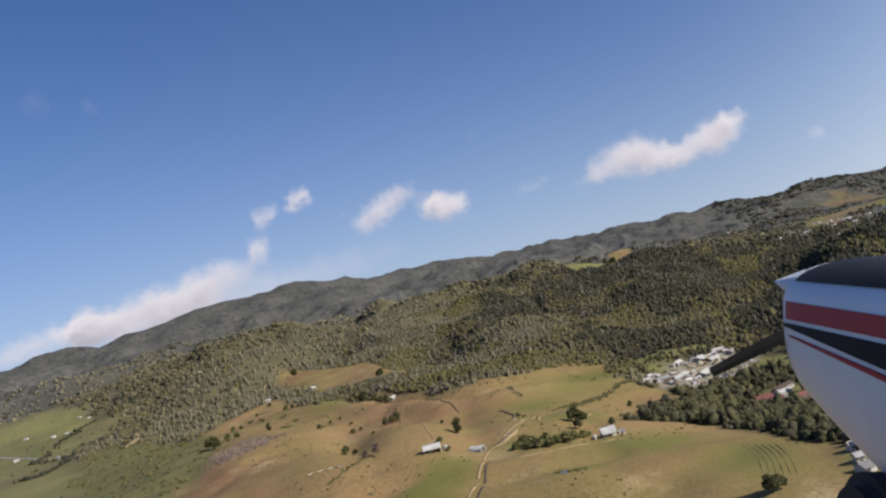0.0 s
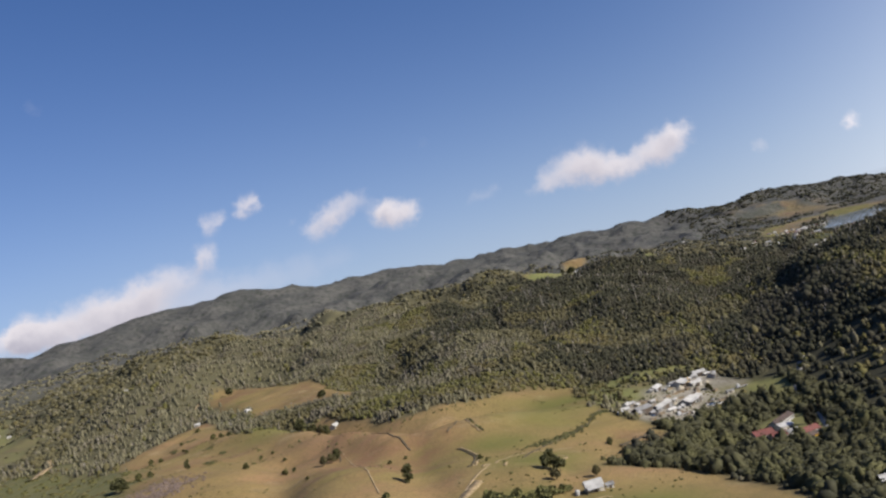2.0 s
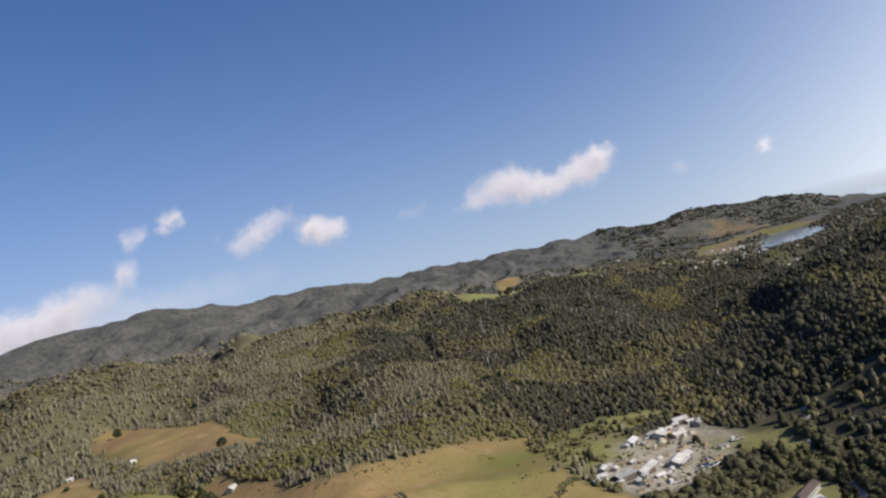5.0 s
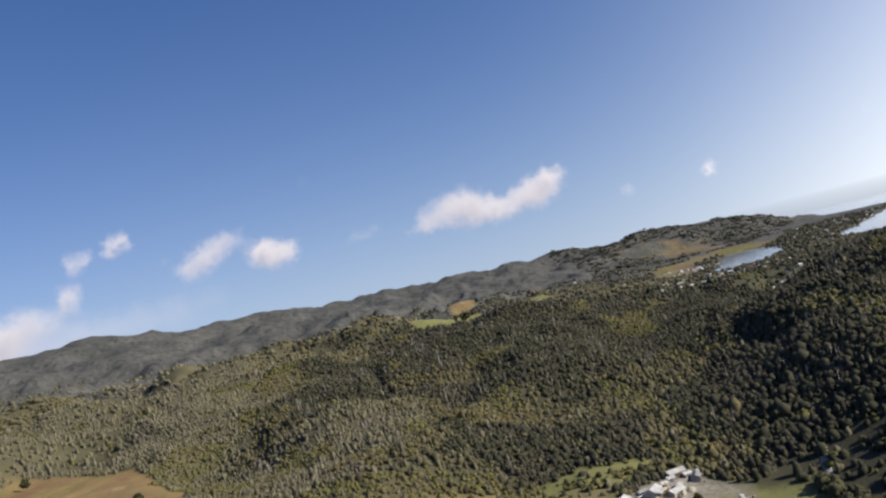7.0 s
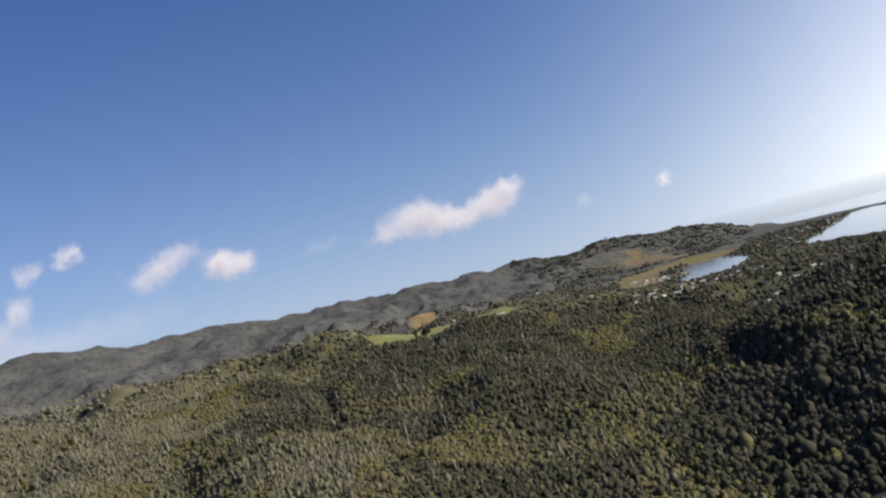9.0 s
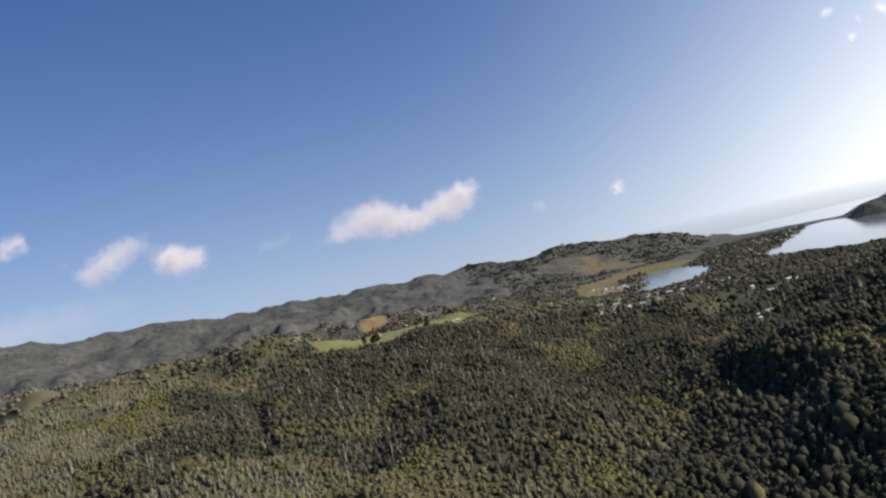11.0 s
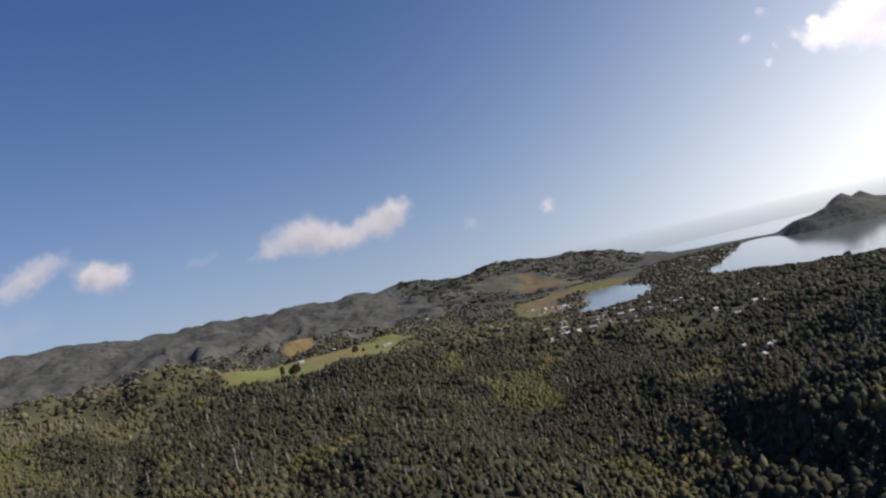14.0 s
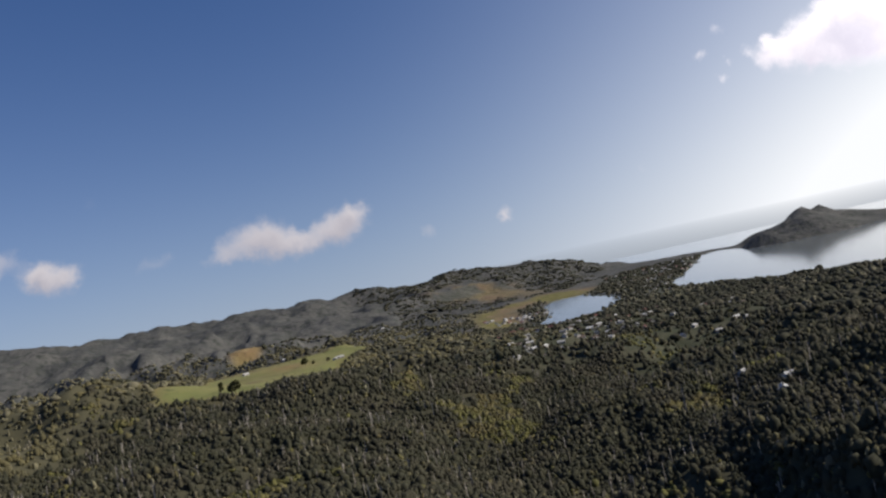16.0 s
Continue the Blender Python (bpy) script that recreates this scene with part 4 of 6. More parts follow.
def gable_roof(L, W, h, rise, over=0.45, t=0.16):
    bm = bmesh.new()
    for s in (-1, 1):
        y1, z1 = s * (W / 2 + over), h - rise * over / (W / 2)
        x = L / 2 + over
        v = [bm.verts.new(p) for p in ((-x, 0, h + rise), (x, 0, h + rise), (x, y1, z1), (-x, y1, z1), (-x, 0, h + rise + t), (x, 0, h + rise + t), (x, y1, z1 + t), (-x, y1, z1 + t))]
        for q in ((0, 1, 2, 3), (7, 6, 5, 4), (0, 4, 5, 1), (1, 5, 6, 2), (2, 6, 7, 3), (3, 7, 4, 0)):
            bm.faces.new([v[i] for i in q])
    bmesh.ops.recalc_face_normals(bm, faces=bm.faces)
    return bm


def add_window(parent, x, y, z, w, h, side, m_frame):
    """A framed window on a wall that faces side (+1: +y, -1: -y)."""
    f = 0.12
    d = (0.0, 0.14) if side > 0 else (-0.14, 0.0)
    fr = part("window", boxes((x - w / 2, x + w / 2, y + d[0], y + d[1], z, z + f), (x - w / 2, x + w / 2, y + d[0], y + d[1], z + h - f, z + h),
                              (x - w / 2, x - w / 2 + f, y + d[0], y + d[1], z + f, z + h - f), (x + w / 2 - f, x + w / 2, y + d[0], y + d[1], z + f, z + h - f)), m_frame, parent)
    mid = y + side * 0.115
    part("pane", boxes((x - w / 2 + f, x + w / 2 - f, mid - 0.01, mid + 0.01, z + f, z + h - f)), M_GLASS, fr)


def gable_building(name, label, category, x, y, turn, L, W, h, rise, m_wall, m_roof, group="", windows=2, door=True, lean=0.0, wide_door=False, ridge=True):
    e = stand(name, x, y, turn, reach=max(1.5, W / 2 - 0.5))
    tagged(e, label, category, group)
    part("body", gable_walls(L, W, h, rise), m_wall, e)
    part("roof", gable_roof(L, W, h, rise), m_roof, e)
    if ridge:
        part("ridge_cap", boxes((-L / 2 - 0.4, L / 2 + 0.4, -0.22, 0.22, h + rise + 0.06, h + rise + 0.24)), m_roof, e)
    for side in (-1, 1):
        for k in range(windows):
            add_window(e, -L / 2 + L * (k + 0.5 + 0.3 * side * (k == 0)) / windows if windows > 1 else 0.22 * L * side, side * (W / 2 + 0.1), 1.0, min(1.6, L / (windows + 1.5)), 1.1, side, M_WHITE_ROOF)
    if door:
        part("door", boxes((-0.5, 0.5, -W / 2 - 0.17, -W / 2 - 0.1, 0.0, 2.05)), M_DARKWALL, e)
    if wide_door:
        part("sliding_door", boxes((-L * 0.22, L * 0.22, -W / 2 - 0.2, -W / 2 - 0.1, 0.0, h * 0.86)), M_DARKWALL, e)
        part("end_door", boxes((L / 2 + 0.1, L / 2 + 0.2, -W * 0.25, W * 0.25, 0.0, h * 0.86)), M_DARKWALL, e)
    if lean:
        bm = bmesh.new()
        y0, y1 = -W / 2, -W / 2 - lean
        v = [bm.verts.new(p) for p in ((-L / 2, y0, h - 0.15), (L / 2, y0, h - 0.15), (L / 2, y1, h - 0.7), (-L / 2, y1, h - 0.7), (-L / 2, y0, h), (L / 2, y0, h), (L / 2, y1, h - 0.55), (-L / 2, y1, h - 0.55))]
        for q in ((0, 1, 2, 3), (7, 6, 5, 4), (0, 4, 5, 1), (1, 5, 6, 2), (2, 6, 7, 3), (3, 7, 4, 0)):
            bm.faces.new([v[i] for i in q])
        bmesh.ops.recalc_face_normals(bm, faces=bm.faces)
        part("lean_to_roof", bm, m_roof, e)
        for k in range(4):
            px = -L / 2 + 0.2 + k * (L - 0.4) / 3
            part("post", boxes((px - 0.1, px + 0.1, y1 + 0.1, y1 + 0.3, -1.2, h - 0.7)), M_TIMBER, e)
    return e


def arched_shed(x, y, turn, L, W, h, label):
    """A shed under a round roof of bent iron."""
    e = tagged(stand("round_roof_shed", x, y, turn, reach=2.5), label, "shed")
    n = 14
    for s in (-1, 1):
        bm = bmesh.new()
        x0, x1 = s * L / 2 - 0.08, s * L / 2 + 0.08
        rings = []
        for xx in (x0, x1):
            rings.append([bm.verts.new((xx, -W / 2 + 0.06, -1.0))] + [bm.verts.new((xx, -(W / 2 - 0.06) * math.cos(math.pi * k / n), 1.6 + (h - 1.72) * math.sin(math.pi * k / n))) for k in range(n + 1)] + [bm.verts.new((xx, W / 2 - 0.06, -1.0))])
        bm.faces.new(rings[0][::-1])
        bm.faces.new(rings[1])
        for k in range(n + 3):
            j = (k + 1) % (n + 3)
            bm.faces.new((rings[0][k], rings[0][j], rings[1][j], rings[1][k]))
        bmesh.ops.recalc_face_normals(bm, faces=bm.faces)
        part("end_wall", bm, M_IRON, e)
        part("side_wall", boxes((-L / 2, L / 2, s * W / 2 - 0.06, s * W / 2 + 0.06, -1, 1.6)), M_IRON, e)
    bm = bmesh.new()
    out, inn = [], []
    for xx in (-L / 2 - 0.3, L / 2 + 0.3):
        out.append([bm.verts.new((xx, -(W / 2 + 0.1) * math.cos(math.pi * k / n), 1.6 + (h - 1.6) * math.sin(math.pi * k / n))) for k in range(n + 1)])
        inn.append([bm.verts.new((xx, -(W / 2 - 0.02) * math.cos(math.pi * k / n), 1.6 + (h - 1.7) * math.sin(math.pi * k / n))) for k in range(n + 1)])
    for k in range(n):
        bm.faces.new((out[0][k], out[0][k + 1], out[1][k + 1], out[1][k]))
        bm.faces.new((inn[0][k + 1], inn[0][k], inn[1][k], inn[1][k + 1]))
        for q in (0, 1):
            bm.faces.new((out[q][k], out[q][k + 1], inn[q][k + 1], inn[q][k]))
    bmesh.ops.recalc_face_normals(bm, faces=bm.faces)
    part("round_roof", bm, M_WHITE_ROOF, e)
    part("end_door", boxes((L / 2 + 0.08, L / 2 + 0.16, -1.4, 1.4, 0, 2.5)), M_DARKWALL, e)
    return e


def water_tank(x, y, r, h, label):
    e = tagged(stand("water_tank", x, y, reach=r), label, "water tank")
    bm = bmesh.new()
    tube(bm, r, r, -0.6, h, 18)
    part("tank_body", bm, M_WHITE_ROOF, e)
    bm = bmesh.new()
    tube(bm, r + 0.08, 0.2, h + 0.002, h + 0.5, 18)
    part("lid", bm, M_WHITE_ROOF, e)
    return e


def drape(name, label, points, width, material, lift=0.12, category="track"):
    """A strip laid over the ground along a line of points, with thickness and slightly uneven edges."""
    rng = np.random.RandomState(len(points) * 7 + int(width * 10))
    pts = [np.array(p, float) for p in points]
    line = []
    for a, b, c, d in zip([pts[0]] + pts[:-2], pts[:-1], pts[1:], pts[2:] + [pts[-1]]):
        n = max(2, int(np.linalg.norm(c - b) / 3.0))
        for k in range(n):
            t = k / n
            line.append(0.5 * ((2 * b) + (c - a) * t + (2 * a - 5 * b + 4 * c - d) * t * t + (3 * b - a - 3 * c + d) * t ** 3))
    line = np.array(line + [pts[-1]])
    tan = np.gradient(line, axis=0)
    nor = np.stack([-tan[:, 1], tan[:, 0]], 1) / (np.linalg.norm(tan, axis=1)[:, None] + 1e-6)
    w = width / 2 * (1 + rng.uniform(-0.25, 0.25, len(line)))
    rows = []
    for s, dz in ((-1.15, -0.8), (-1, 0), (0, 0.03), (1, 0), (1.15, -0.8)):
        p = line + nor * (w * s)[:, None]
        rows.append(np.column_stack([p, land(p[:, 0], p[:, 1]) + lift + dz]))
    v = np.concatenate(rows)
    n = len(line)
    f = [(r * n + k, r * n + k + 1, (r + 1) * n + k + 1, (r + 1) * n + k) for r in range(4) for k in range(n - 1)]
    ob = mesh_np(name, v, np.array(f), material, True)
    return tagged(ob, label, category, kind="structure")


# ---- single trees ----
def limb(bm, a, b, r0, r1, n=6):
    a, b = Vector(a), Vector(b)
    q = (b - a).to_track_quat("Z", "Y").to_matrix()
    rings = [[bm.verts.new(c + q @ Vector((r * math.cos(k * 2 * math.pi / n), r * math.sin(k * 2 * math.pi / n), 0))) for k in range(n)] for c, r in ((a, r0), (b, r1))]
    for k in range(n):
        bm.faces.new((rings[0][k], rings[0][(k + 1) % n], rings[1][(k + 1) % n], rings[1][k]))
    bm.faces.new(rings[1])


def tree_model(name, label, h, r, shape, m_leaf, seed, leaves=900):
    """A tree of its own: tapered trunk with limbs, and a crown of many clumps of leaves with gaps between them."""
    rng = np.random.RandomState(seed)
    e = tagged(new(name), label, "tree" if h > 4 else "shrub")
    bm = bmesh.new()
    trunk_h = h * (0.75 if shape == "tall" else 0.6)
    bend = rng.normal(0, 0.03 * h, 2)
    limb(bm, (0, 0, -0.8), (bend[0] * 0.4, bend[1] * 0.4, trunk_h * 0.45), 0.045 * h * 0.6, 0.03 * h * 0.6)
    limb(bm, (bend[0] * 0.4, bend[1] * 0.4, trunk_h * 0.45), (bend[0], bend[1], trunk_h), 0.03 * h * 0.6, 0.01 * h)
    clumps = []
    for k in range(15):
        a = k * 2.4 + rng.uniform(-0.4, 0.4)
        f = rng.uniform(0.0, 1.0)
        if shape == "tall":
            z, rad = h * (0.18 + 0.72 * f), r * 0.62 * (1 - 0.5 * abs(f - 0.4))
        else:
            z, rad = h * (0.35 + 0.5 * f), r * (0.78 - 0.5 * f)
        p = Vector((math.cos(a) * rad * rng.uniform(0.5, 1), math.sin(a) * rad * rng.uniform(0.5, 1), z))
        clumps.append((p, r * rng.uniform(0.26, 0.46)))
        if k < 9:
            limb(bm, (bend[0] * 0.5, bend[1] * 0.5, min(trunk_h * 0.9, z * 0.7)), p * 0.9, 0.012 * h, 0.004 * h, 5)
    part("trunk", bm, M_BARK, e)
    verts, faces = [], []
    for k in range(leaves):
        c, cr = clumps[rng.randint(len(clumps))]
        d = rng.normal(0, 1, 3)
        d = d / np.linalg.norm(d) * cr * rng.uniform(0.55, 1.1)
        p = np.array(c) + d * (1, 1, 0.8)
        a, b = rng.normal(0, 1, 3), rng.normal(0, 1, 3)
        s = 0.11 * r + 0.12
        a, b = a / np.linalg.norm(a) * s * rng.uniform(0.6, 1.3), b / np.linalg.norm(b) * s * rng.uniform(0.6, 1.3)
        n = len(verts)
        verts += [p - a - b, p + a - b, p + a + b, p - a + b]
        faces.append((n, n + 1, n + 2, n + 3))
    crown = mesh_np("crown", np.array(verts), np.array(faces), m_leaf)
    crown.parent = e
    return e


def plant(model, x, y, size=1.0, turn=None, rng=random.Random(4)):
    z = height_at(x, y)
    a = rng.uniform(0, 6.28) if turn is None else turn
    return copy_thing(model, Matrix.LocRotScale((x, y, z), Euler((0, 0, a)), (size, size, size * rng.uniform(0.92, 1.1))))


OVAL_TREE = tree_model("tree", "dense oval dark green tree standing alone in dry pasture", 9.0, 3.0, "tall", M_TREE, 1)
BROAD_TREE = tree_model("tree", "broad dark green paddock tree with an uneven crown", 8.0, 4.4, "broad", M_TREE, 2, 1100)
OLIVE_TREE = tree_model("tree", "olive-green tree at the edge of the dry pasture", 7.0, 3.6, "broad", M_LEAF[0], 3)
BUSH = tree_model("shrub", "rounded olive-green garden shrub in a hedge", 3.4, 2.2, "broad", M_HEDGE, 4, 420)
PADDOCK_SHRUB = tree_model("shrub", "low dark scrubby bush on the dry slope", 2.2, 1.8, "broad", M_RUSH, 5, 260)
BARE_TREE = tree_model("tree", "thin half-bare tree beside a gully", 6.0, 2.2, "tall", M_DEAD, 6, 220)
TALL_CONIFER = tree_model("tree", "tall dark conifer beside the red-roofed houses", 12.0, 2.4, "tall", M_LEAF[1], 7, 800)
# the models stand where one of each belongs
for model, (x, y) in ((OVAL_TREE, (-75, 172)), (BROAD_TREE, (-12, 168)), (OLIVE_TREE, (-186, 386)), (BUSH, (-35, 122)), (PADDOCK_SHRUB, (14, 243)), (BARE_TREE, (-108, 130)), (TALL_CONIFER, (116, 268))):
    model.matrix_world = Matrix.Translation((x, y, height_at(x, y)))

for x, y, s in ((-244, 297, 0.75), (-170, 353, 0.85), (-140, 273, 0.8), (-8, 1221, 1.1), (-278, 465, 0.7)):
    plant(OVAL_TREE, x, y, s)
for x, y, s in ((-8, 166, 0.85), (-202, 391, 1.25), (-418, 755, 1.2), (-238, 558, 1.0), (7, 1173, 1.6), (-276, 273, 1.1), (96, 1560, 1.3), (-196, 398, 1.0), (-284, 280, 0.9), (60, 6, 0.8), (63, 9, 0.65)):
    plant(BROAD_TREE, x, y, s)
for x, y, s in ((-144, 261, 0.75), (-141, 267, 0.8), (14, 246, 0.5), (7, 156, 0.6), (-141, 280, 0.7), (-180, 372, 0.8), (130, 1571, 0.9), (108, 1563, 0.9), (41, 1941, 1.5), (59, 1953, 1.4), (-9, 150, 0.7), (25, 348, 0.6), (84, 384, 0.7)):
    plant(OLIVE_TREE, x, y, s)
rr = random.Random(8)
for k, (x, y) in enumerate(((-37, 120), (-33, 125), (-29, 116), (-25, 116), (-22, 118), (-20, 115), (-17, 119), (-13, 121), (-10, 128), (-6, 134), (-35, 131), (-27, 122), (-15, 126), (-23, 126), (-31, 119), (-4, 138), (-68, 118), (-75, 132), (-34, 122), (-30, 124), (-26, 119), (-21, 121), (-18, 123), (-12, 124), (-8, 131), (-32, 128), (-24, 122), (-19, 117), (-11, 119), (-14, 130))):
    tagged(plant(BUSH, x, y, rr.uniform(0.7, 1.35)), group="garden hedge by the shed")
for x, y, s in ((-332, 407, 1.6), (-326, 411, 1.3), (-279, 299, 1.8), (-273, 303, 1.4), (-300, 481, 1.8), (-294, 440, 1.8), (-290, 446, 1.4), (-196, 275, 1.3), (-167, 260, 1.3), (-163, 264, 0.9), (-132, 151, 1.8), (-128, 154, 1.2),
                (-357, 539, 1.5), (-346, 484, 1.2), (-311, 425, 1.0), (-318, 433, 0.9), (-187, 312, 0.8), (-136, 211, 0.7), (-101, 241, 0.8), (-95, 252, 0.7), (-48, 212, 0.9), (-44, 205, 0.7), (-210, 330, 0.9), (-205, 338, 0.8)):
    plant(PADDOCK_SHRUB, x, y, s)
plant(BARE_TREE, -113, 128, 0.8)
for x, y, s in ((120, 275, 0.9), (118, 262, 0.8), (128, 290, 0.9), (22, 342, 0.5)):
    plant(TALL_CONIFER, x, y, s)


# ---- undergrowth and rough grass along ditches ----
def thicket(name, label, spots, radius, height, material, seed, count):
    """Low clumps strewn along a line."""
    rng = np.random.RandomState(seed)
    shapes = [crown_shape(rng, 0.0, 10) for _ in range(3)]
    xs, ys = [], []
    for (x0, y0, s0), (x1, y1, s1) in zip(spots[:-1], spots[1:]):
        t = rng.uniform(0, 1, count)
        s = s0 + (s1 - s0) * t
        xs.append(x0 + (x1 - x0) * t + rng.normal(0, 1, count) * s)
        ys.append(y0 + (y1 - y0) * t + rng.normal(0, 1, count) * s)
    ob = grow(name, label, np.concatenate(xs), np.concatenate(ys), radius, height, shapes, material, rng, 0.1)
    return tagged(ob, category="undergrowth")


thicket("rushes", "olive rushes along a drain in the pasture", [(-24, 236, 2.4), (-15, 247, 2.0), (-8, 257, 1.8), (-1, 272, 1.4), (8, 303, 1.2), (16, 316, 1.2)], 0.7, 0.55, M_RUSH, 21, 110)
thicket("dead_scrub", "purple-brown dead scrub on the slope", [(-244, 262, 9), (-222, 235, 9), (-226, 205, 8), (-245, 228, 6)], 0.9, 0.5, M_DEAD, 22, 420)
thicket("camp_scrub", "bright green shrubs round the timber yard", [(12, 350, 6), (16, 390, 7), (30, 425, 7), (60, 436, 5), (88, 436, 4)], 1.6, 1.8, M_LEAF[2], 31, 30)
thicket("yard_weeds", "dusty weeds and low shrubs between the yard stacks", [(30, 335, 4), (42, 352, 5), (55, 380, 4), (80, 385, 5), (86, 372, 4), (72, 330, 3), (50, 312, 3)], 0.9, 0.9, M_RUSH, 33, 16)
thicket("gully_rushes", "rough dark growth along a dry gully", [(-122, 96, 0.6), (-118, 110, 0.6), (-113, 128, 0.7), (-128, 165, 0.8)], 0.6, 0.7, M_RUSH, 23, 22)
thicket("drain_rushes", "dark rushes in a short drain on the knoll", [(-66, 300, 0.5), (-59, 283, 0.5), (-53, 272, 0.5)], 0.6, 0.6, M_RUSH, 24, 34)
thicket("bank_scrub", "mixed scrub along the old fence line", [(-214, 300, 3), (-190, 345, 2), (-150, 372, 2), (-100, 392, 3), (-66, 408, 2)], 0.8, 0.9, M_RUSH, 25, 14)
thicket("pond_reeds", "lush green reeds round a small pond", [(-14, 72, 1.5), (-9, 66, 2.0), (-2, 66, 1.5)], 0.7, 0.5, M_LEAF[2], 26, 26)
thicket("valley_hedges", "dark hedgerows across the valley farm", [(-601, 453, 2), (-571, 450, 2), (-583, 506, 2), (-640, 590, 2), (-740, 640, 2.5), (-778, 708, 2.5), (-878, 875, 3), (-869, 895, 3), (-905, 975, 3), (-943, 1056, 3), (-1060, 1130, 4)], 2.6, 3.2, M_LEAF[1], 27, 26)
thicket("valley_bushes", "scattered bushes on the green valley farm", [(-620, 480, 40), (-760, 620, 60), (-900, 820, 80), (-1080, 1080, 60)], 2.2, 2.8, M_LEAF[0], 28, 26)

for spots, seed in (([(-349, 504, 3), (-346, 500, 3)], 41), ([(-294, 448, 3.5), (-286, 444, 3.5)], 42), ([(-290, 422, 3), (-284, 414, 3)], 43), ([(-264, 388, 2), (-260, 382, 2)], 44), ([(-333, 402, 4), (-327, 398, 4)], 45), ([(-348, 470, 2), (-342, 462, 2)], 46), ([(-248, 336, 2), (-246, 330, 2)], 47)):
    thicket("shrub_mat", "low mat of dark olive shrubs on the dry slope", spots, 1.0, 0.5, M_RUSH, seed, 34)

tuft_rng = np.random.RandomState(77)
tuft_x, tuft_y = scatter(tuft_rng, 5200, (-400, 90), (30, 480), lambda x, y: inside(x, y, PADDOCKS, 8) * (fractal(x, y, 45.0, 3) > 0.16))
tagged(grow("grass_tufts", "scattered dark tufts of rough grass on the dry pasture", tuft_x, tuft_y, 0.6, 0.5, [crown_shape(tuft_rng, 0.0, 4) for _ in range(4)], M_RUSH, tuft_rng, 0.1), category="grass")

# ---- tracks and roads ----
drape("stream_bed", "dark winding stream bed in the pasture", STREAM, 0.9, M_DITCH, 0.30, "stream")
drape("stream_bank", "pale worn bank beside the winding stream", [(x + 1.7, y + 0.5) for x, y in STREAM], 0.9, M_TRACK, 0.32, "stream bank")
drape("stock_ring", "pale ring worn by stock round a trough", [(-9 + 3.2 * math.cos(a * 0.7), 198 + 3.2 * math.sin(a * 0.7)) for a in range(10)], 0.7, M_TRACK, 0.25)
drape("stream_loop", "worn loop of the stream beside the track", [(-43, 183), (-41, 192), (-37, 197), (-33, 192), (-33, 182)], 1.1, M_TRACK, 0.25, "stream")
drape("corner_gully", "dark scrubby gully at the corner of the pasture", CORNER_GULLY, 1.8, M_DITCH, 0.30, "gully")
drape("slope_gully", "dark dry gully running down the slope", SLOPE_GULLY[1:4], 0.8, M_DITCH, 0.30, "gully")
drape("bank_gully", "dark washed-out gully below the knoll", BANK_GULLY, 1.2, M_DITCH, 0.30, "gully")
drape("tree_gully", "short dark washout beside the trees", [(-143, 286), (-139, 276), (-136, 266)], 1.0, M_DITCH, 0.30, "gully")
drape("rush_drain", "dark wet drain among rushes", RUSH_DRAIN, 0.8, M_DITCH, 0.30, "drain")
drape("knoll_drain", "straight dark drain cut into the knoll", [(-66, 300), (-59, 285), (-53, 272)], 1.0, M_DITCH, 0.30, "drain")
drape("knoll_drain_bank", "pale spoil along the straight drain", [(-67.8, 299), (-60.8, 284), (-54.8, 271)], 0.7, M_TRACK, 0.32, "drain")
drape("cross_drain", "thin dark drain down the knoll", [(-69, 298), (-71, 284), (-73, 271)], 0.7, M_DITCH, 0.30, "drain")
M_STUBBLE = shade("flattened_dry_grass", (0.235, 0.172, 0.082), second=(0.190, 0.135, 0.064), scale=0.7)
for k in range(6):
    drape("mowing_line", "faint curved mowing line in the dry pasture", [(60 + 2.3 * k, 84 - 2 * k), (62.5 + 2.0 * k, 66 - k), (62 + 2.1 * k, 46), (60 + 2.2 * k, 26)], 0.3, M_STUBBLE, 0.12)
drape("farm_track", "pale clay farm track beside a ditch", [(-52, 40), (-49, 72), (-49, 96), (-51, 115), (-50, 130), (-47, 143), (-43, 164)], 1.15, M_TRACK)
drape("faint_track", "faint worn track over the pasture", [(-43, 164), (-36, 210), (-18, 222), (-4, 230)], 0.8, M_TRACK)
drape("ditch", "dark earth ditch beside the farm track", [(-47, 40), (-45, 71), (-46.5, 95), (-46, 104)], 1.2, M_DITCH, 0.05, "ditch")
drape("side_track", "worn clay track towards the white shed", [(-46, 104), (-38, 101), (-30, 101), (-15, 109), (-2, 117), (12, 122)], 0.9, M_TRACK)
drape("bare_patch", "bare pale clay where stock gather", [(-51, 131), (-47, 136), (-44, 146), (-41, 156)], 4.0, M_TRACK, 0.16)
drape("hill_track", "faint clay track over the knoll", [(-140, 285), (-113, 227), (-94, 178), (-80, 140)], 0.7, M_TRACK)
drape("valley_road", "pale country road through the valley farm", [(-1020, 905), (-941, 845), (-841, 765), (-738, 676), (-629, 574), (-575, 525)], 5.0, M_ROAD, 0.25, "road")
drape("camp_road", "sealed road past the red-roofed houses", [(150, 400), (125, 330), (126, 318), (128, 305), (127, 283), (120, 240), (112, 180), (100, 90), (98, 40), (100, -60)], 4.0, M_ROAD, 0.15, "road")
drape("upper_track", "clay track up the edge of the upper paddock", [(-440, 700), (-446, 740), (-452, 780)], 2.2, M_TRACK)
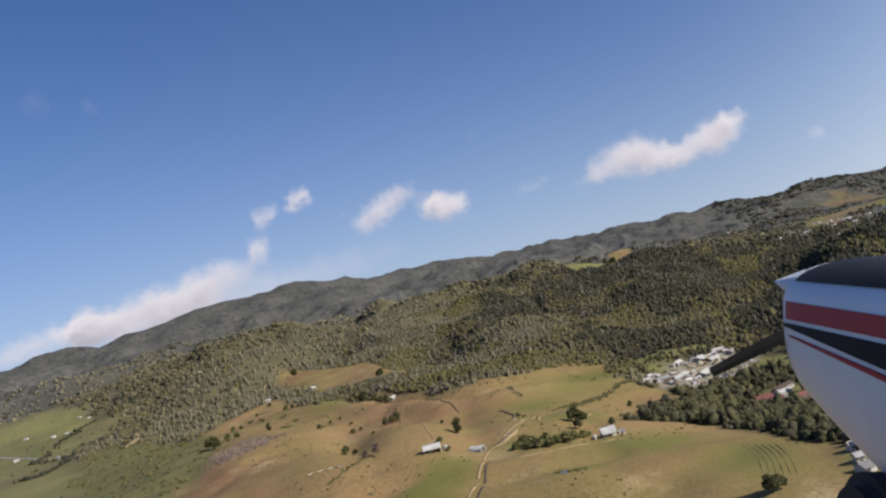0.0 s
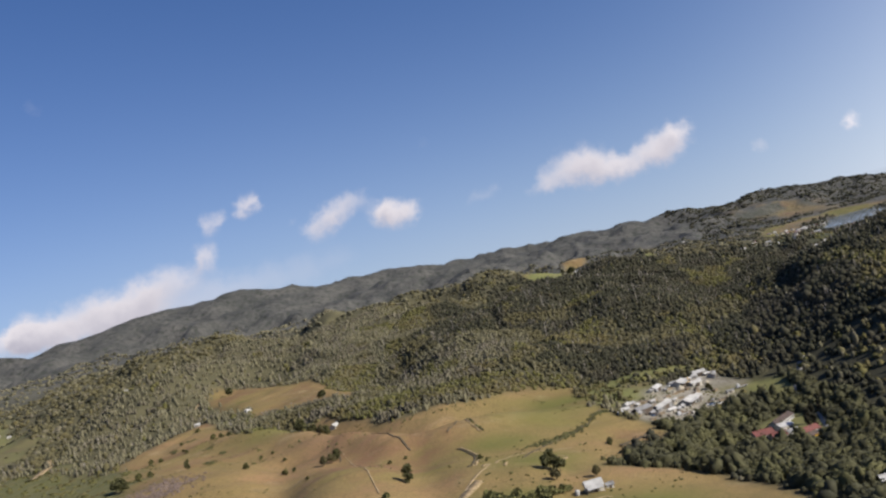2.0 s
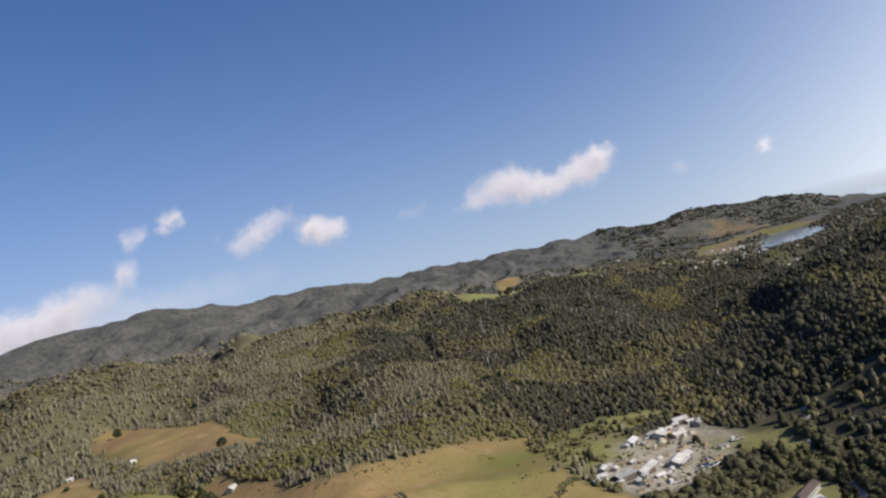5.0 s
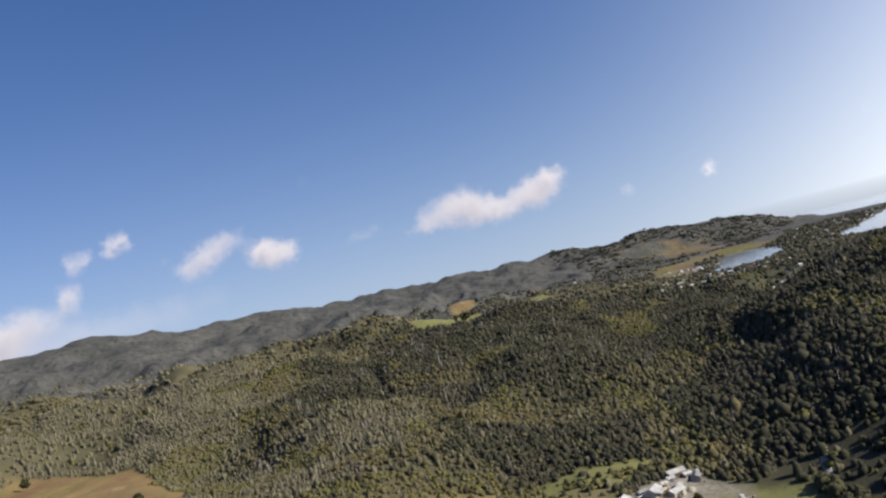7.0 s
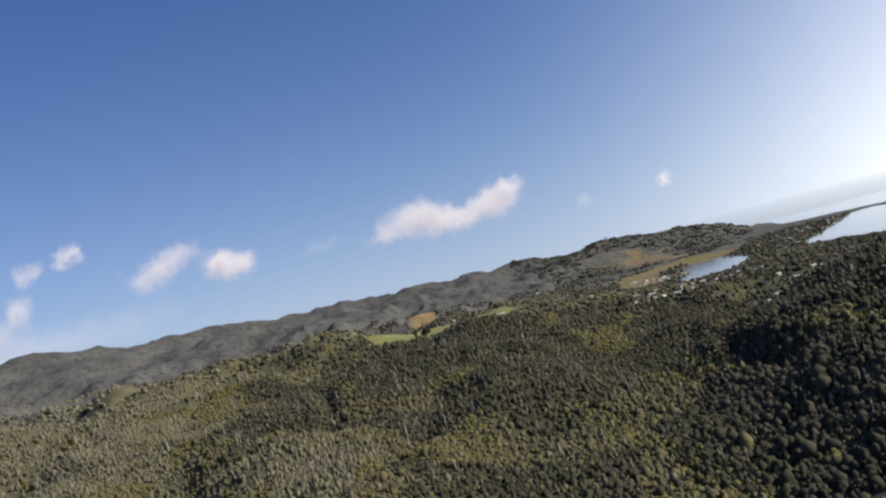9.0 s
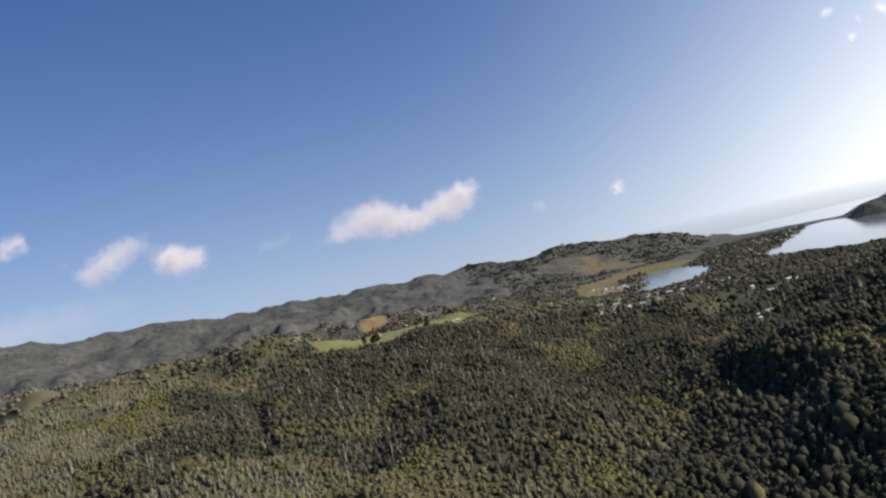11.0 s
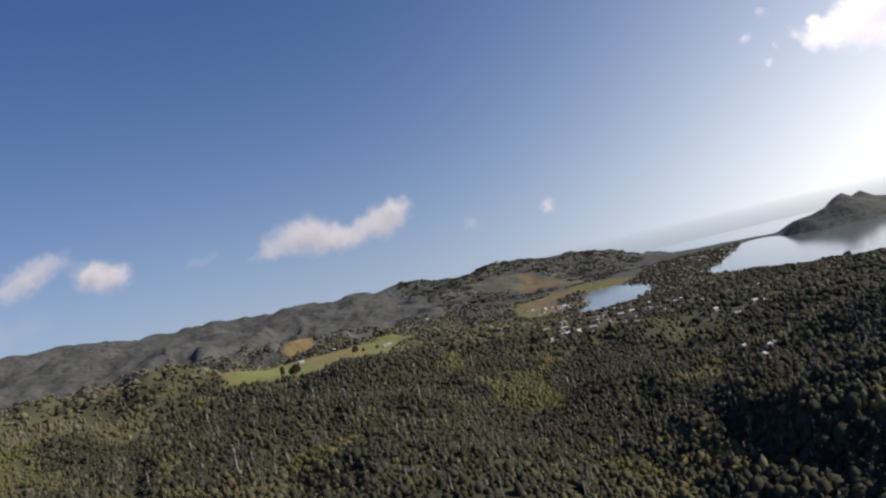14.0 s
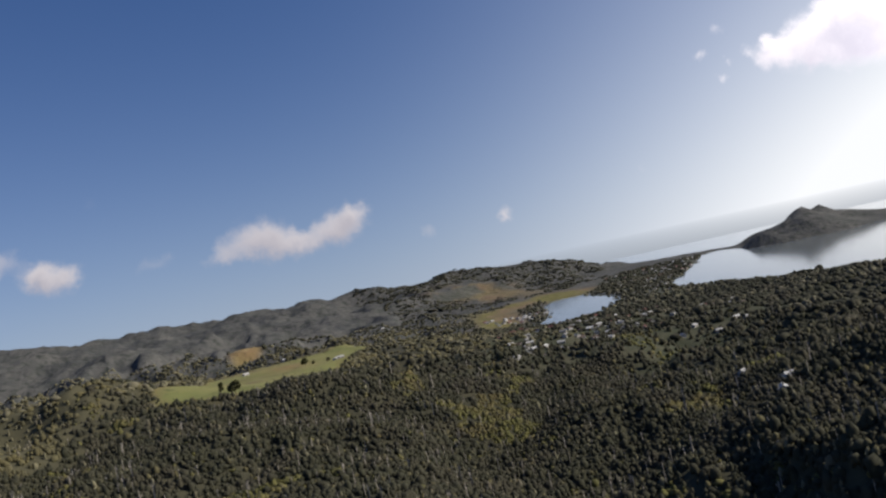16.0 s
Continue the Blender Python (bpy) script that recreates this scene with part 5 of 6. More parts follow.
drape("town_road", "pale road into the lakeside town", [(250, 1060), (258, 1076), (300, 1180), (321, 1236), (370, 1380), (426, 1538), (505, 1733)], 6.0, M_ROAD, 0.3, "road")
drape("shore_road", "pale road along the lagoon", [(429, 1226), (462, 1277), (499, 1341), (560, 1480), (640, 1640)], 6.0, M_ROAD, 0.3, "road")


# ---- farm buildings ----
def hay_barn(x, y, turn, L, W, h):
    """A pole barn of iron, closed at the back and ends, open along the front."""
    e = tagged(stand("hay_barn", x, y, turn, reach=2.5), "long weathered iron hay barn open along one side", "barn")
    t = 0.12
    part("back_wall", boxes((-L / 2, L / 2, W / 2 - t, W / 2, -1, h)), M_IRON, e)
    for s in (-1, 1):
        bm = bmesh.new()
        pts = [(-W / 2, -1), (W / 2 - t, -1), (W / 2 - t, h), (0, h + 1.75), (-W / 2, h)]
        a = [bm.verts.new((s * (L / 2 - t), p, q)) for p, q in pts]
        b = [bm.verts.new((s * L / 2, p, q)) for p, q in pts]
        bm.faces.new(a[::-1])
        bm.faces.new(b)
        for k in range(5):
            bm.faces.new((a[k], a[(k + 1) % 5], b[(k + 1) % 5], b[k]))
        bmesh.ops.recalc_face_normals(bm, faces=bm.faces)
        part("end_wall", bm, M_IRON, e)
    part("roof", gable_roof(L, W, h, 1.8, 0.35), M_WHITE_ROOF, e, "pale weathered iron roof")
    part("ridge_cap", boxes((-L / 2 - 0.3, L / 2 + 0.3, -0.2, 0.2, h + 1.88, h + 2.04)), M_IRON, e)
    for k in range(4):
        px = -L / 2 + 0.25 + k * (L - 0.5) / 3
        part("post", boxes((px - 0.12, px + 0.12, -W / 2 + 0.02, -W / 2 + 0.26, -1, h)), M_TIMBER, e)
    for k in range(3):
        part("hay_bale", boxes((-L / 2 + 0.5 + k * 2.4, -L / 2 + 2.6 + k * 2.4, -0.5, W / 2 - 0.4, -0.5, 1.5 + 0.4 * (k % 2))), M_TRACK, e, "stacked straw-coloured hay")
    return e


hay_barn(-75.5, 117, 12, 8.0, 6.0, 2.1)
water_tank(-70.5, 122.5, 1.1, 2.0, "round white water tank at the end of the barn")
arched_shed(-56.3, 126.5, -20, 6.4, 5.2, 3.3, "round-roofed silver iron shed beside the clay track")
gable_building("farm_shed", "white gabled farm shed with a pale front", "shed", 5.5, 135, 14, 6.6, 4.6, 2.7, 1.7, M_CREAM, M_WHITE_ROOF, windows=1, lean=2.2)
water_tank(-1.0, 133.0, 0.9, 1.9, "small white water tank beside the shed")
gable_building("pump_hut", "small pale hut behind the shed", "hut", 11.5, 139, 14, 2.6, 2.0, 1.9, 0.6, M_CREAM, M_IRON, windows=0)
gable_building("farmhouse", "white farmhouse at the edge of the bush", "house", -192, 436, 75, 7.0, 4.5, 2.6, 1.5, M_CREAM, M_WHITE_ROOF, windows=2)
gable_building("farmhouse", "white hilltop house half hidden by bush", "house", -572, 801, 30, 12.0, 7.0, 2.8, 1.8, M_CREAM, M_WHITE_ROOF, windows=3)


def log_row(x, y, turn, count, rng):
    for k in range(count):
        a = radians(turn)
        px, py = x + math.cos(a) * k * 2.6, y + math.sin(a) * k * 2.6 + rng.uniform(-0.5, 0.5)
        bm = bmesh.new()
        tube(bm, 0.32, 0.26, -1.3, 1.3, 9)
        me = bpy.data.meshes.new("fallen_log")
        bm.to_mesh(me)
        bm.free()
        me.materials.append(M_TIMBER if k % 2 else M_CREAM)
        ob = new("fallen_log", me)
        ob.matrix_world = pose(px, py, height_at(px, py) + 0.22, 90, 0, turn + rng.uniform(50, 130))
        tagged(ob, "bleached fallen log lying on the dry slope", "log", "fallen logs on the slope")


log_row(-138, 115, 6, 7, random.Random(5))

# pond below the side track
pond_bm = bmesh.new()
ring = [pond_bm.verts.new((2.6 * math.cos(k * 0.4488) * (1 + 0.2 * math.sin(3 * k)), 1.9 * math.sin(k * 0.4488), 0)) for k in range(14)]
low_ring = [pond_bm.verts.new((v.co.x * 0.7, v.co.y * 0.7, -0.5)) for v in ring]
pond_bm.faces.new(ring)
pond_bm.faces.new(low_ring[::-1])
for k in range(14):
    pond_bm.faces.new((ring[k], low_ring[k], low_ring[(k + 1) % 14], ring[(k + 1) % 14]))
pond_me = bpy.data.meshes.new("pond")
pond_bm.to_mesh(pond_me)
pond_bm.free()
pond_me.materials.append(M_WATER)
pond = new("pond", pond_me)
pond.matrix_world = Matrix.Translation((-9, 65, height_at(-9, 65) + 0.1))
tagged(pond, "small dark stock pond in green reeds", "pond", kind="structure")

# ---- the yard below the bush ----
YARD = "sheds round the gravel yard"
for x, y, turn, L, W, h, rise, wall, roof, lean, label in (
        (50, 385, 62, 10, 5.5, 2.9, 1.3, M_IRON, M_WHITE_ROOF, 0, "white-roofed iron shed at the end of the yard"),
        (67, 396, 58, 9, 6, 3.2, 1.5, M_CREAM, M_WHITE_ROOF, 2.5, "pale gabled workshop with a lean-to"),
        (77, 395, 35, 8, 5, 2.8, 1.2, M_CREAM, M_WHITE_ROOF, 0, "small white-roofed yard office"),
        (48.5, 329, 58, 17, 5.5, 3.0, 1.3, M_IRON, M_WHITE_ROOF, 0, "long white-roofed iron shed on gravel"),
        (65, 343, 62, 13, 6.5, 3.4, 1.5, M_IRON, M_WHITE_ROOF, 2.5, "large white-roofed shed with an open lean-to"),
        (36, 315, 40, 11, 6, 2.9, 1.3, M_DARKWALL, M_IRON, 0, "weathered grey iron shed beside the pasture"),
        (26, 314, 20, 5, 3.5, 2.4, 0.9, M_CREAM, M_WHITE_ROOF, 0, "small white cabin at the yard's edge"),
        (28, 326, 70, 6, 3.0, 2.4, 0.8, M_IRON, M_WHITE_ROOF, 0, "narrow white-roofed iron store in the yard"),
        (83, 416, 20, 9, 5, 3.0, 1.2, M_CREAM, M_WHITE_ROOF, 0, "pale shed below the dark bush"),
        (91, 409, 70, 6, 4, 2.6, 1.0, M_IRON, M_GREY_ROOF, 0, "grey shed below the dark bush"),
        (71, 352, 62, 7, 6, 3.8, 1.2, M_IRON, M_WHITE_ROOF, 0, "tall white-roofed end bay of the large shed")):
    gable_building("yard_shed", label, "shed", x, y, turn, L, W, h, rise, wall, roof, YARD, 1, True, lean, True)


def timber_stack(x, y, turn, L, W, h):
    e = tagged(stand("timber_stack", x, y, turn, reach=1.0), "stack of sawn timber on bearers in the yard", "timber stack", "timber stacks in the yard")
    for k in range(2):
        part("bearer", boxes((-L / 2 + 0.4 + k * (L - 1.0), -L / 2 + 0.6 + k * (L - 1.0), -W / 2, W / 2, -0.4, 0.15)), M_DARKWALL, e)
    n = max(2, int(h / 0.5))
    for k in range(n):
        s = 0.06 * (k % 2)
        part("timber_layer", boxes((-L / 2 + s, L / 2 - s, -W / 2 + s, W / 2 - s, 0.153 + k * 0.5, 0.61 + k * 0.5)), M_TIMBER if k % 3 else M_TRACK, e)
    return e


for x, y, turn, L, W, h in ((75, 377, 60, 6, 2.4, 1.6), (72, 371, 60, 5, 2.0, 1.2), (65, 380, 20, 5, 2.2, 1.5), (61, 376, 20, 4, 2.0, 1.1), (49, 350, 20, 5, 3.0, 1.4), (46, 354, 25, 4, 2.0, 1.0), (36, 340, 10, 6, 3.0, 1.6), (40, 346, 30, 5, 2.2, 1.2),
                            (56, 316, 15, 6, 1.6, 1.2), (61, 314, 15, 4, 1.6, 1.5), (66, 316, 15, 4, 1.6, 1.0), (87, 381, 60, 4, 2.5, 1.6), (55, 367, 30, 5, 2.0, 1.2), (40, 297, 30, 4, 2.2, 1.2), (44, 336, 60, 5, 1.8, 1.1), (32, 333, 20, 5, 2.4, 1.3), (30, 338, 40, 3, 2.0, 0.9), (53, 340, 60, 6, 1.6, 1.1), (57, 352, 60, 5, 2.0, 1.4), (62, 362, 25, 6, 2.2, 1.2), (70, 384, 60, 4, 2.0, 1.5), (59, 388, 40, 4, 2.4, 1.4), (80, 402, 20, 5, 2.0, 1.2), (72, 408, 60, 4, 2.0, 1.1), (46, 311, 20, 4, 2.0, 1.3), (33, 305, 40, 3, 2.0, 1.0), (86, 352, 30, 4, 1.8, 1.2), (90, 358, 30, 3, 1.8, 1.0)):
    timber_stack(x, y, turn, L, W, h)


def pallet_stack(x, y, turn, size, layers, material, label):
    """Slabs of packed boards with bearers between, a little askew."""
    e = tagged(stand("pallet_stack", x, y, turn, reach=0.8), label, "pallet stack", "packs and pallets in the yard")
    for k in range(layers):
        z, s = -0.3 + k * 0.55, 0.05 * (k % 3)
        part("slab", boxes((-size + s, size - s, -0.6 * size, 0.6 * size - s, z, z + 0.43)), material, e)
        for q in (-0.7, 0.7):
            part("bearer", boxes((q * size - 0.06, q * size + 0.06, -0.55 * size, 0.55 * size, z + 0.432, z + 0.548)), M_DARKWALL, e)
    return e


pr = random.Random(17)
for (x0, y0), (x1, y1), count in (((84, 356), (69, 327), 9), ((53, 318), (68, 312), 6), ((27, 333), (41, 350), 6), ((60, 403), (72, 389), 6), ((79, 394), (73, 375), 5), ((30, 310), (50, 303), 6), ((86, 420), (94, 404), 4), ((58, 372), (52, 362), 3)):
    for k in range(count):
        f = (k + pr.uniform(0.1, 0.9)) / count
        kind = pr.choice(((M_CREAM, "pack of pale boards stacked on bearers"), (M_IRON, "grey weathered pallets stacked in the yard"), (M_DARKWALL, "dark stacked sleepers on the gravel"), (M_TIMBER, "stack of sawn planks on the gravel")))
        pallet_stack(x0 + (x1 - x0) * f + pr.uniform(-1, 1), y0 + (y1 - y0) * f + pr.uniform(-1, 1), pr.choice((20, 62, 110)) + pr.uniform(-8, 8), pr.uniform(0.7, 1.5), pr.randint(2, 4), *kind)


def parked_vehicle(name, x, y, turn, paint, label, truck=False):
    e = tagged(stand(name, x, y, turn, low=False), label, "truck" if truck else "car", "vehicles parked in the yard")
    L, W = (7.0, 2.3) if truck else (4.4, 1.8)
    bm = boxes((-L / 2, L / 2, -W / 2, W / 2, 0.45, 0.95 if not truck else 1.1))
    bmesh.ops.bevel(bm, geom=bm.edges[:], offset=0.1, segments=2, affect="EDGES")
    part("body", bm, paint, e)
    c = (-L / 2 + 0.3, -L / 2 + 2.1, 1.102, 2.6) if truck else (-L * 0.28, L * 0.25, 0.952, 1.5)
    bm = boxes((c[0], c[1], -W / 2 + 0.12, W / 2 - 0.12, c[2], c[3]))
    bmesh.ops.bevel(bm, geom=bm.edges[:], offset=0.15, segments=2, affect="EDGES")
    part("cabin", bm, M_GLASS if not truck else paint, e)
    if truck:
        part("deck", boxes((-L / 2 + 2.3, L / 2, -W / 2, W / 2, 1.103, 1.35)), M_TIMBER, e)
    for sx in (-0.3, 0.32):
        for sy in (-1, 1):
            bm = bmesh.new()
            tube(bm, 0.36 if not truck else 0.5, 0.36 if not truck else 0.5, -0.12, 0.12, 14)
            bmesh.ops.rotate(bm, verts=bm.verts, cent=(0, 0, 0), matrix=Matrix.Rotation(radians(90), 3, "X"))
            bmesh.ops.translate(bm, verts=bm.verts, vec=(sx * L, sy * (W / 2 - 0.05), 0.34 if not truck else 0.48))
            part("wheel", bm, M_RUBBER, e)
    return e


for x, y, turn, p, truck in ((74, 336, 20, 0, False), (78, 339, 25, 1, False), (83, 341, 30, 0, False), (80, 337, 25, 0, False), (104, 379, 10, 0, True), (58, 311, 20, 0, True), (88, 345, 30, 1, False), (60, 394, 30, 0, False), (42, 306, 40, 1, False)):
    parked_vehicle("parked_truck" if truck else "parked_car", x, y, turn, M_CAR[p], ("white flat-deck truck parked on gravel" if truck else ("white" if p == 0 else "dark blue") + " car parked on the gravel"), truck)


def log_loader(x, y, turn):
    e = tagged(stand("log_loader", x, y, turn, low=False), "yellow log loader standing in the gravel yard", "loader")
    bm = boxes((-2.0, 2.0, -1.1, 1.1, 0.8, 1.9))
    bmesh.ops.bevel(bm, geom=bm.edges[:], offset=0.12, segments=2, affect="EDGES")
    part("chassis", bm, M_YELLOW, e)
    part("cab", boxes((-0.8, 0.6, -0.8, 0.8, 1.902, 3.3)), M_GLASS, e)
    bm = bmesh.new()
    limb(bm, (1.2, 0, 1.8), (2.6, 0, 4.6), 0.22, 0.18)
    limb(bm, (2.6, 0, 4.6), (4.0, 0, 2.0), 0.18, 0.14)
    part("boom", bm, M_YELLOW, e)
    for sx in (-1.3, 1.3):
        for sy in (-1, 1):
            bm = bmesh.new()
            tube(bm, 0.75, 0.75, -0.25, 0.25, 16)
            bmesh.ops.rotate(bm, verts=bm.verts, cent=(0, 0, 0), matrix=Matrix.Rotation(radians(90), 3, "X"))
            bmesh.ops.translate(bm, verts=bm.verts, vec=(sx, sy * 1.3, 0.72))
            part("wheel", bm, M_RUBBER, e)


log_loader(72.5, 398, 60)


def gravel_heap(x, y, r, h, seed):
    """A loose heap of pale metal, its foot uneven."""
    rng = np.random.RandomState(seed)
    bm = bmesh.new()
    rings, n = [], 16
    for f, q in ((1.0, -0.5), (0.9, 0.12), (0.6, 0.52), (0.3, 0.86)):
        rings.append([bm.verts.new((r * f * math.cos(k * 2 * math.pi / n) * rng.uniform(0.85, 1.12), r * f * 0.8 * math.sin(k * 2 * math.pi / n) * rng.uniform(0.85, 1.12), h * q)) for k in range(n)])
    top = bm.verts.new((0.1 * r, 0, h))
    for a, b in zip(rings[:-1], rings[1:]):
        for k in range(n):
            bm.faces.new((a[k], a[(k + 1) % n], b[(k + 1) % n], b[k]))
    for k in range(n):
        bm.faces.new((rings[-1][k], rings[-1][(k + 1) % n], top))
    me = bpy.data.meshes.new("gravel_heap")
    bm.to_mesh(me)
    bm.free()
    me.materials.append(M_GRAVEL)
    ob = new("gravel_heap", me)
    ob.matrix_world = pose(x, y, height_at(x, y), 0, 0, rng.uniform(0, 180))
    return tagged(ob, "loose heap of pale gravel in the yard", "gravel heap", "gravel heaps in the yard")


for k, (x, y, r, h) in enumerate(((66, 387, 3.6, 2.6), (61, 380, 2.6, 1.6), (85, 399, 3.0, 1.8), (57, 345, 2.2, 1.3))):
    gravel_heap(x, y, r, h, 60 + k)

HUTS = "small huts crowded in the yard"
hr = random.Random(23)
for x, y, turn in ((23, 307, 25), (33, 306, 30), (41, 309, 60), (45, 317, 60), (53, 319, 25), (57, 322, 60), (60, 330, 60), (34, 328, 65), (31, 334, 40), (56, 384, 60), (46, 378, 60), (62, 398, 30), (74, 405, 40), (80, 402, 60), (88, 414, 25), (93, 415, 70), (95, 372, 20), (58, 352, 62), (44, 345, 50), (38, 322, 60), (79, 410, 15)):
    gable_building("yard_hut", hr.choice(("small white-roofed hut in the cluttered yard", "low pale iron hut in the cluttered yard")), "hut", x, y, turn + hr.uniform(-8, 8), hr.uniform(2.8, 5.0), hr.uniform(2.0, 3.0), hr.uniform(1.8, 2.3), hr.uniform(0.4, 0.8), hr.choice((M_CREAM, M_IRON)), hr.choice((M_WHITE_ROOF, M_WHITE_ROOF, M_IRON)), HUTS, 1, True, 0.0, False, False)
for x, y, turn in ((-381, 588, 20), (-328, 592, 60)):
    gable_building("paddock_shed", "small white shed at the head of the paddock", "shed", x, y, turn, 5.0, 3.6, 2.3, 1.0, M_CREAM, M_WHITE_ROOF, "sheds at the head of the paddock", 1)

# ---- red-roofed lodge and its neighbours ----
LODGE = "buildings of the red-roofed lodge"
for x, y, turn, L, W, h, rise, wall, roof, n, label in (
        (91, 261, 12, 10, 8, 2.9, 1.8, M_CREAM, M_RED_ROOF, 3, "main lodge building under a faded red roof"),
        (106, 285, 52, 20, 5, 2.8, 1.3, M_WHITE_ROOF, M_BROWN_ROOF, 7, "long white lodge wing under a brown roof"),
        (104, 272, 30, 8, 6, 3.0, 1.3, M_CREAM, M_WHITE_ROOF, 2, "white-roofed hall in the lodge grounds"),
        (98, 256, 5, 7, 5, 2.6, 1.3, M_CREAM, M_RED_ROOF, 2, "small red-roofed lodge annexe"),
        (113, 256, 28, 9, 6, 2.8, 1.5, M_CREAM, M_RED_ROOF, 2, "cream lodge house under a red roof"),
        (105.5, 260, 20, 6, 4, 2.5, 1.0, M_CREAM, M_GREY_ROOF, 2, "low grey-roofed store beside the lodge"),
        (111, 247, 28, 6, 4, 2.5, 1.1, M_YELLOW, M_BROWN_ROOF, 1, "small cottage with yellow walls by the lodge")):
    gable_building("lodge_building", label, "house", x, y, turn, L, W, h, rise, wall, roof, LODGE, n)
for x, y, turn, L, W, roof, label in ((97, 74, 30, 5, 3.6, M_WHITE_ROOF, "white-roofed house beside the road"), (93, 43, 20, 4, 3.2, M_CREAM, "small cream roadside cottage"),
                                      (92, 17, 25, 9, 5.5, M_GREY_ROOF, "long grey-roofed roadside hall"), (101, 101, 10, 5, 3.6, M_WHITE_ROOF, "white roadside cottage under trees"), (91, 29, 20, 3.2, 2.6, M_IRON, "small iron roadside garage")):
    gable_building("roadside_house", label, "house", x, y, turn, L, W, 2.3, 1.0, M_CREAM, roof, "houses along the road", 2)

# ---- far houses ----
def plain_house(label, x, y, turn, size, wall, roof, group):
    return gable_building("house", label, "house", x, y, turn, 11 * size, 7.5 * size, 3.0 * size ** 0.5, 2.0 * size, wall, roof, group, 2)


VALLEY_GROUP, FIELD_GROUP, TOWN_GROUP, BUSH_GROUP = "houses on the valley farm", "houses by the green field", "houses of the lakeside town", "houses in the bush"
for x, y, t in ((-959, 998, 20), (-977, 983, 60), (-1055, 1012, 10), (-885, 784, 40), (-1098, 1218, 0), (-1069, 1209, 30)):
    plain_house("white farmhouse on the green valley floor", x, y, t, 0.65, M_CREAM, M_WHITE_ROOF, VALLEY_GROUP)
for x, y, t in ((12, 1623, 30), (148, 1562, 10), (138, 1547, 70), (331, 2327, 20), (79, 1965, 40)):
    plain_house("pale house beside the narrow green field", x, y, t, 0.75, M_CREAM, M_WHITE_ROOF, FIELD_GROUP)
for x, y, t in ((596, 1327, 20), (483, 1055, 40), (476, 1062, 10), (487, 1019, 60), (444, 1043, 0), (438, 1075, 30), (414, 1056, 80), (451, 1180, 20), (303, 788, 35), (263, 685, 10), (248, 670, 60), (559, 1403, 20)):
    plain_house("pale-roofed house standing among bush", x, y, t, 0.6, M_CREAM, M_WHITE_ROOF, BUSH_GROUP)

rt = random.Random(12)
TOWN_MODELS = [plain_house(label, x, y, t, 0.72, wall, roof, TOWN_GROUP) for label, x, y, t, wall, roof in (
    ("white-roofed town house near the lagoon", 326, 1228, 20, M_CREAM, M_WHITE_ROOF),
    ("grey-roofed town house near the lagoon", 373, 1249, 50, M_CREAM, M_GREY_ROOF),
    ("red-roofed town house near the lagoon", 411, 1450, 80, M_CREAM, M_RED_ROOF),
    ("brown-roofed town house near the lagoon", 391, 1246, 10, M_WHITE_ROOF, M_BROWN_ROOF))]


def town_spots():
    spots = [(311, 1207), (339, 1227), (414, 1419), (387, 1248), (429, 1241), (439, 1199), (584, 1458), (601, 1523), (416, 1277), (525, 1581), (552, 2055), (596, 2047), (561, 1913), (1092, 2705), (1144, 2747), (967, 2245), (1099, 2374), (892, 2007), (946, 2309)]
    while len(spots) < 240:
        k = rt.random()
        if k < 0.2:
            x, y = rt.uniform(300, 470), rt.uniform(1150, 1480)
        elif k < 0.45:
            x, y = rt.uniform(300, 640), rt.uniform(1130, 1720)
        elif k < 0.9:
            f = rt.random()
            x, y = 880 + 620 * f + rt.uniform(-130, 150), 1950 + 1050 * f + rt.uniform(-150, 150)
        else:
            x, y = rt.uniform(500, 640), rt.uniform(1880, 2080)
        ax, ay = np.array([x]), np.array([y])
        if inside(ax, ay, TOWN, 60)[0] < 0.6 and k < 0.9:
            continue
        if land(ax, ay)[0] < 1.5 or min((x - a) ** 2 + (y - b) ** 2 for a, b in spots) < 14 ** 2:
            continue
        spots.append((x, y))
    return spots


for x, y in town_spots():
    m = TOWN_MODELS[min(3, int(rt.random() ** 1.6 * 4))]
    copy_thing(m, pose(x, y, min(height_at(x - 4, y), height_at(x + 4, y), height_at(x, y - 4), height_at(x, y + 4)), 0, 0, rt.uniform(0, 180)))

# pale clay slip in the bush above the valley farm
drape("clay_slip", "pale bare clay slip in the bush", [(-590, 640), (-566, 610), (-545, 580), (-538, 557), (-528, 526)], 7.0, M_TRACK, 1.5, "slip")


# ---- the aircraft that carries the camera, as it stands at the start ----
M_WHITE_PAINT = shade("white_aircraft_paint", (0.80, 0.80, 0.81), rough=0.3, second=(0.74, 0.74, 0.75), scale=3, bump=0.002, bump_scale=4, spec=0.5)
M_RED_PAINT = shade("red_aircraft_paint", (0.42, 0.03, 0.035), rough=0.5, second=(0.38, 0.03, 0.035), scale=3, spec=0.25)
M_BLACK_PAINT = shade("black_aircraft_paint", (0.010, 0.010, 0.013), rough=0.6, second=(0.013, 0.013, 0.016), scale=3, spec=0.15)
M_BLADE = shade("matt_black_blade", (0.012, 0.012, 0.012), rough=0.9, second=(0.016, 0.016, 0.016), scale=6, spec=0.02)


def cowl_size(u):
    f = min(1.0, u / 0.10) ** 0.5
    return 0.50 * (0.22 + 0.78 * f) + 0.02, 0.17 * (0.55 + 0.45 * f) + 0.05 * u, 0.22 + 0.80 * u ** 0.6


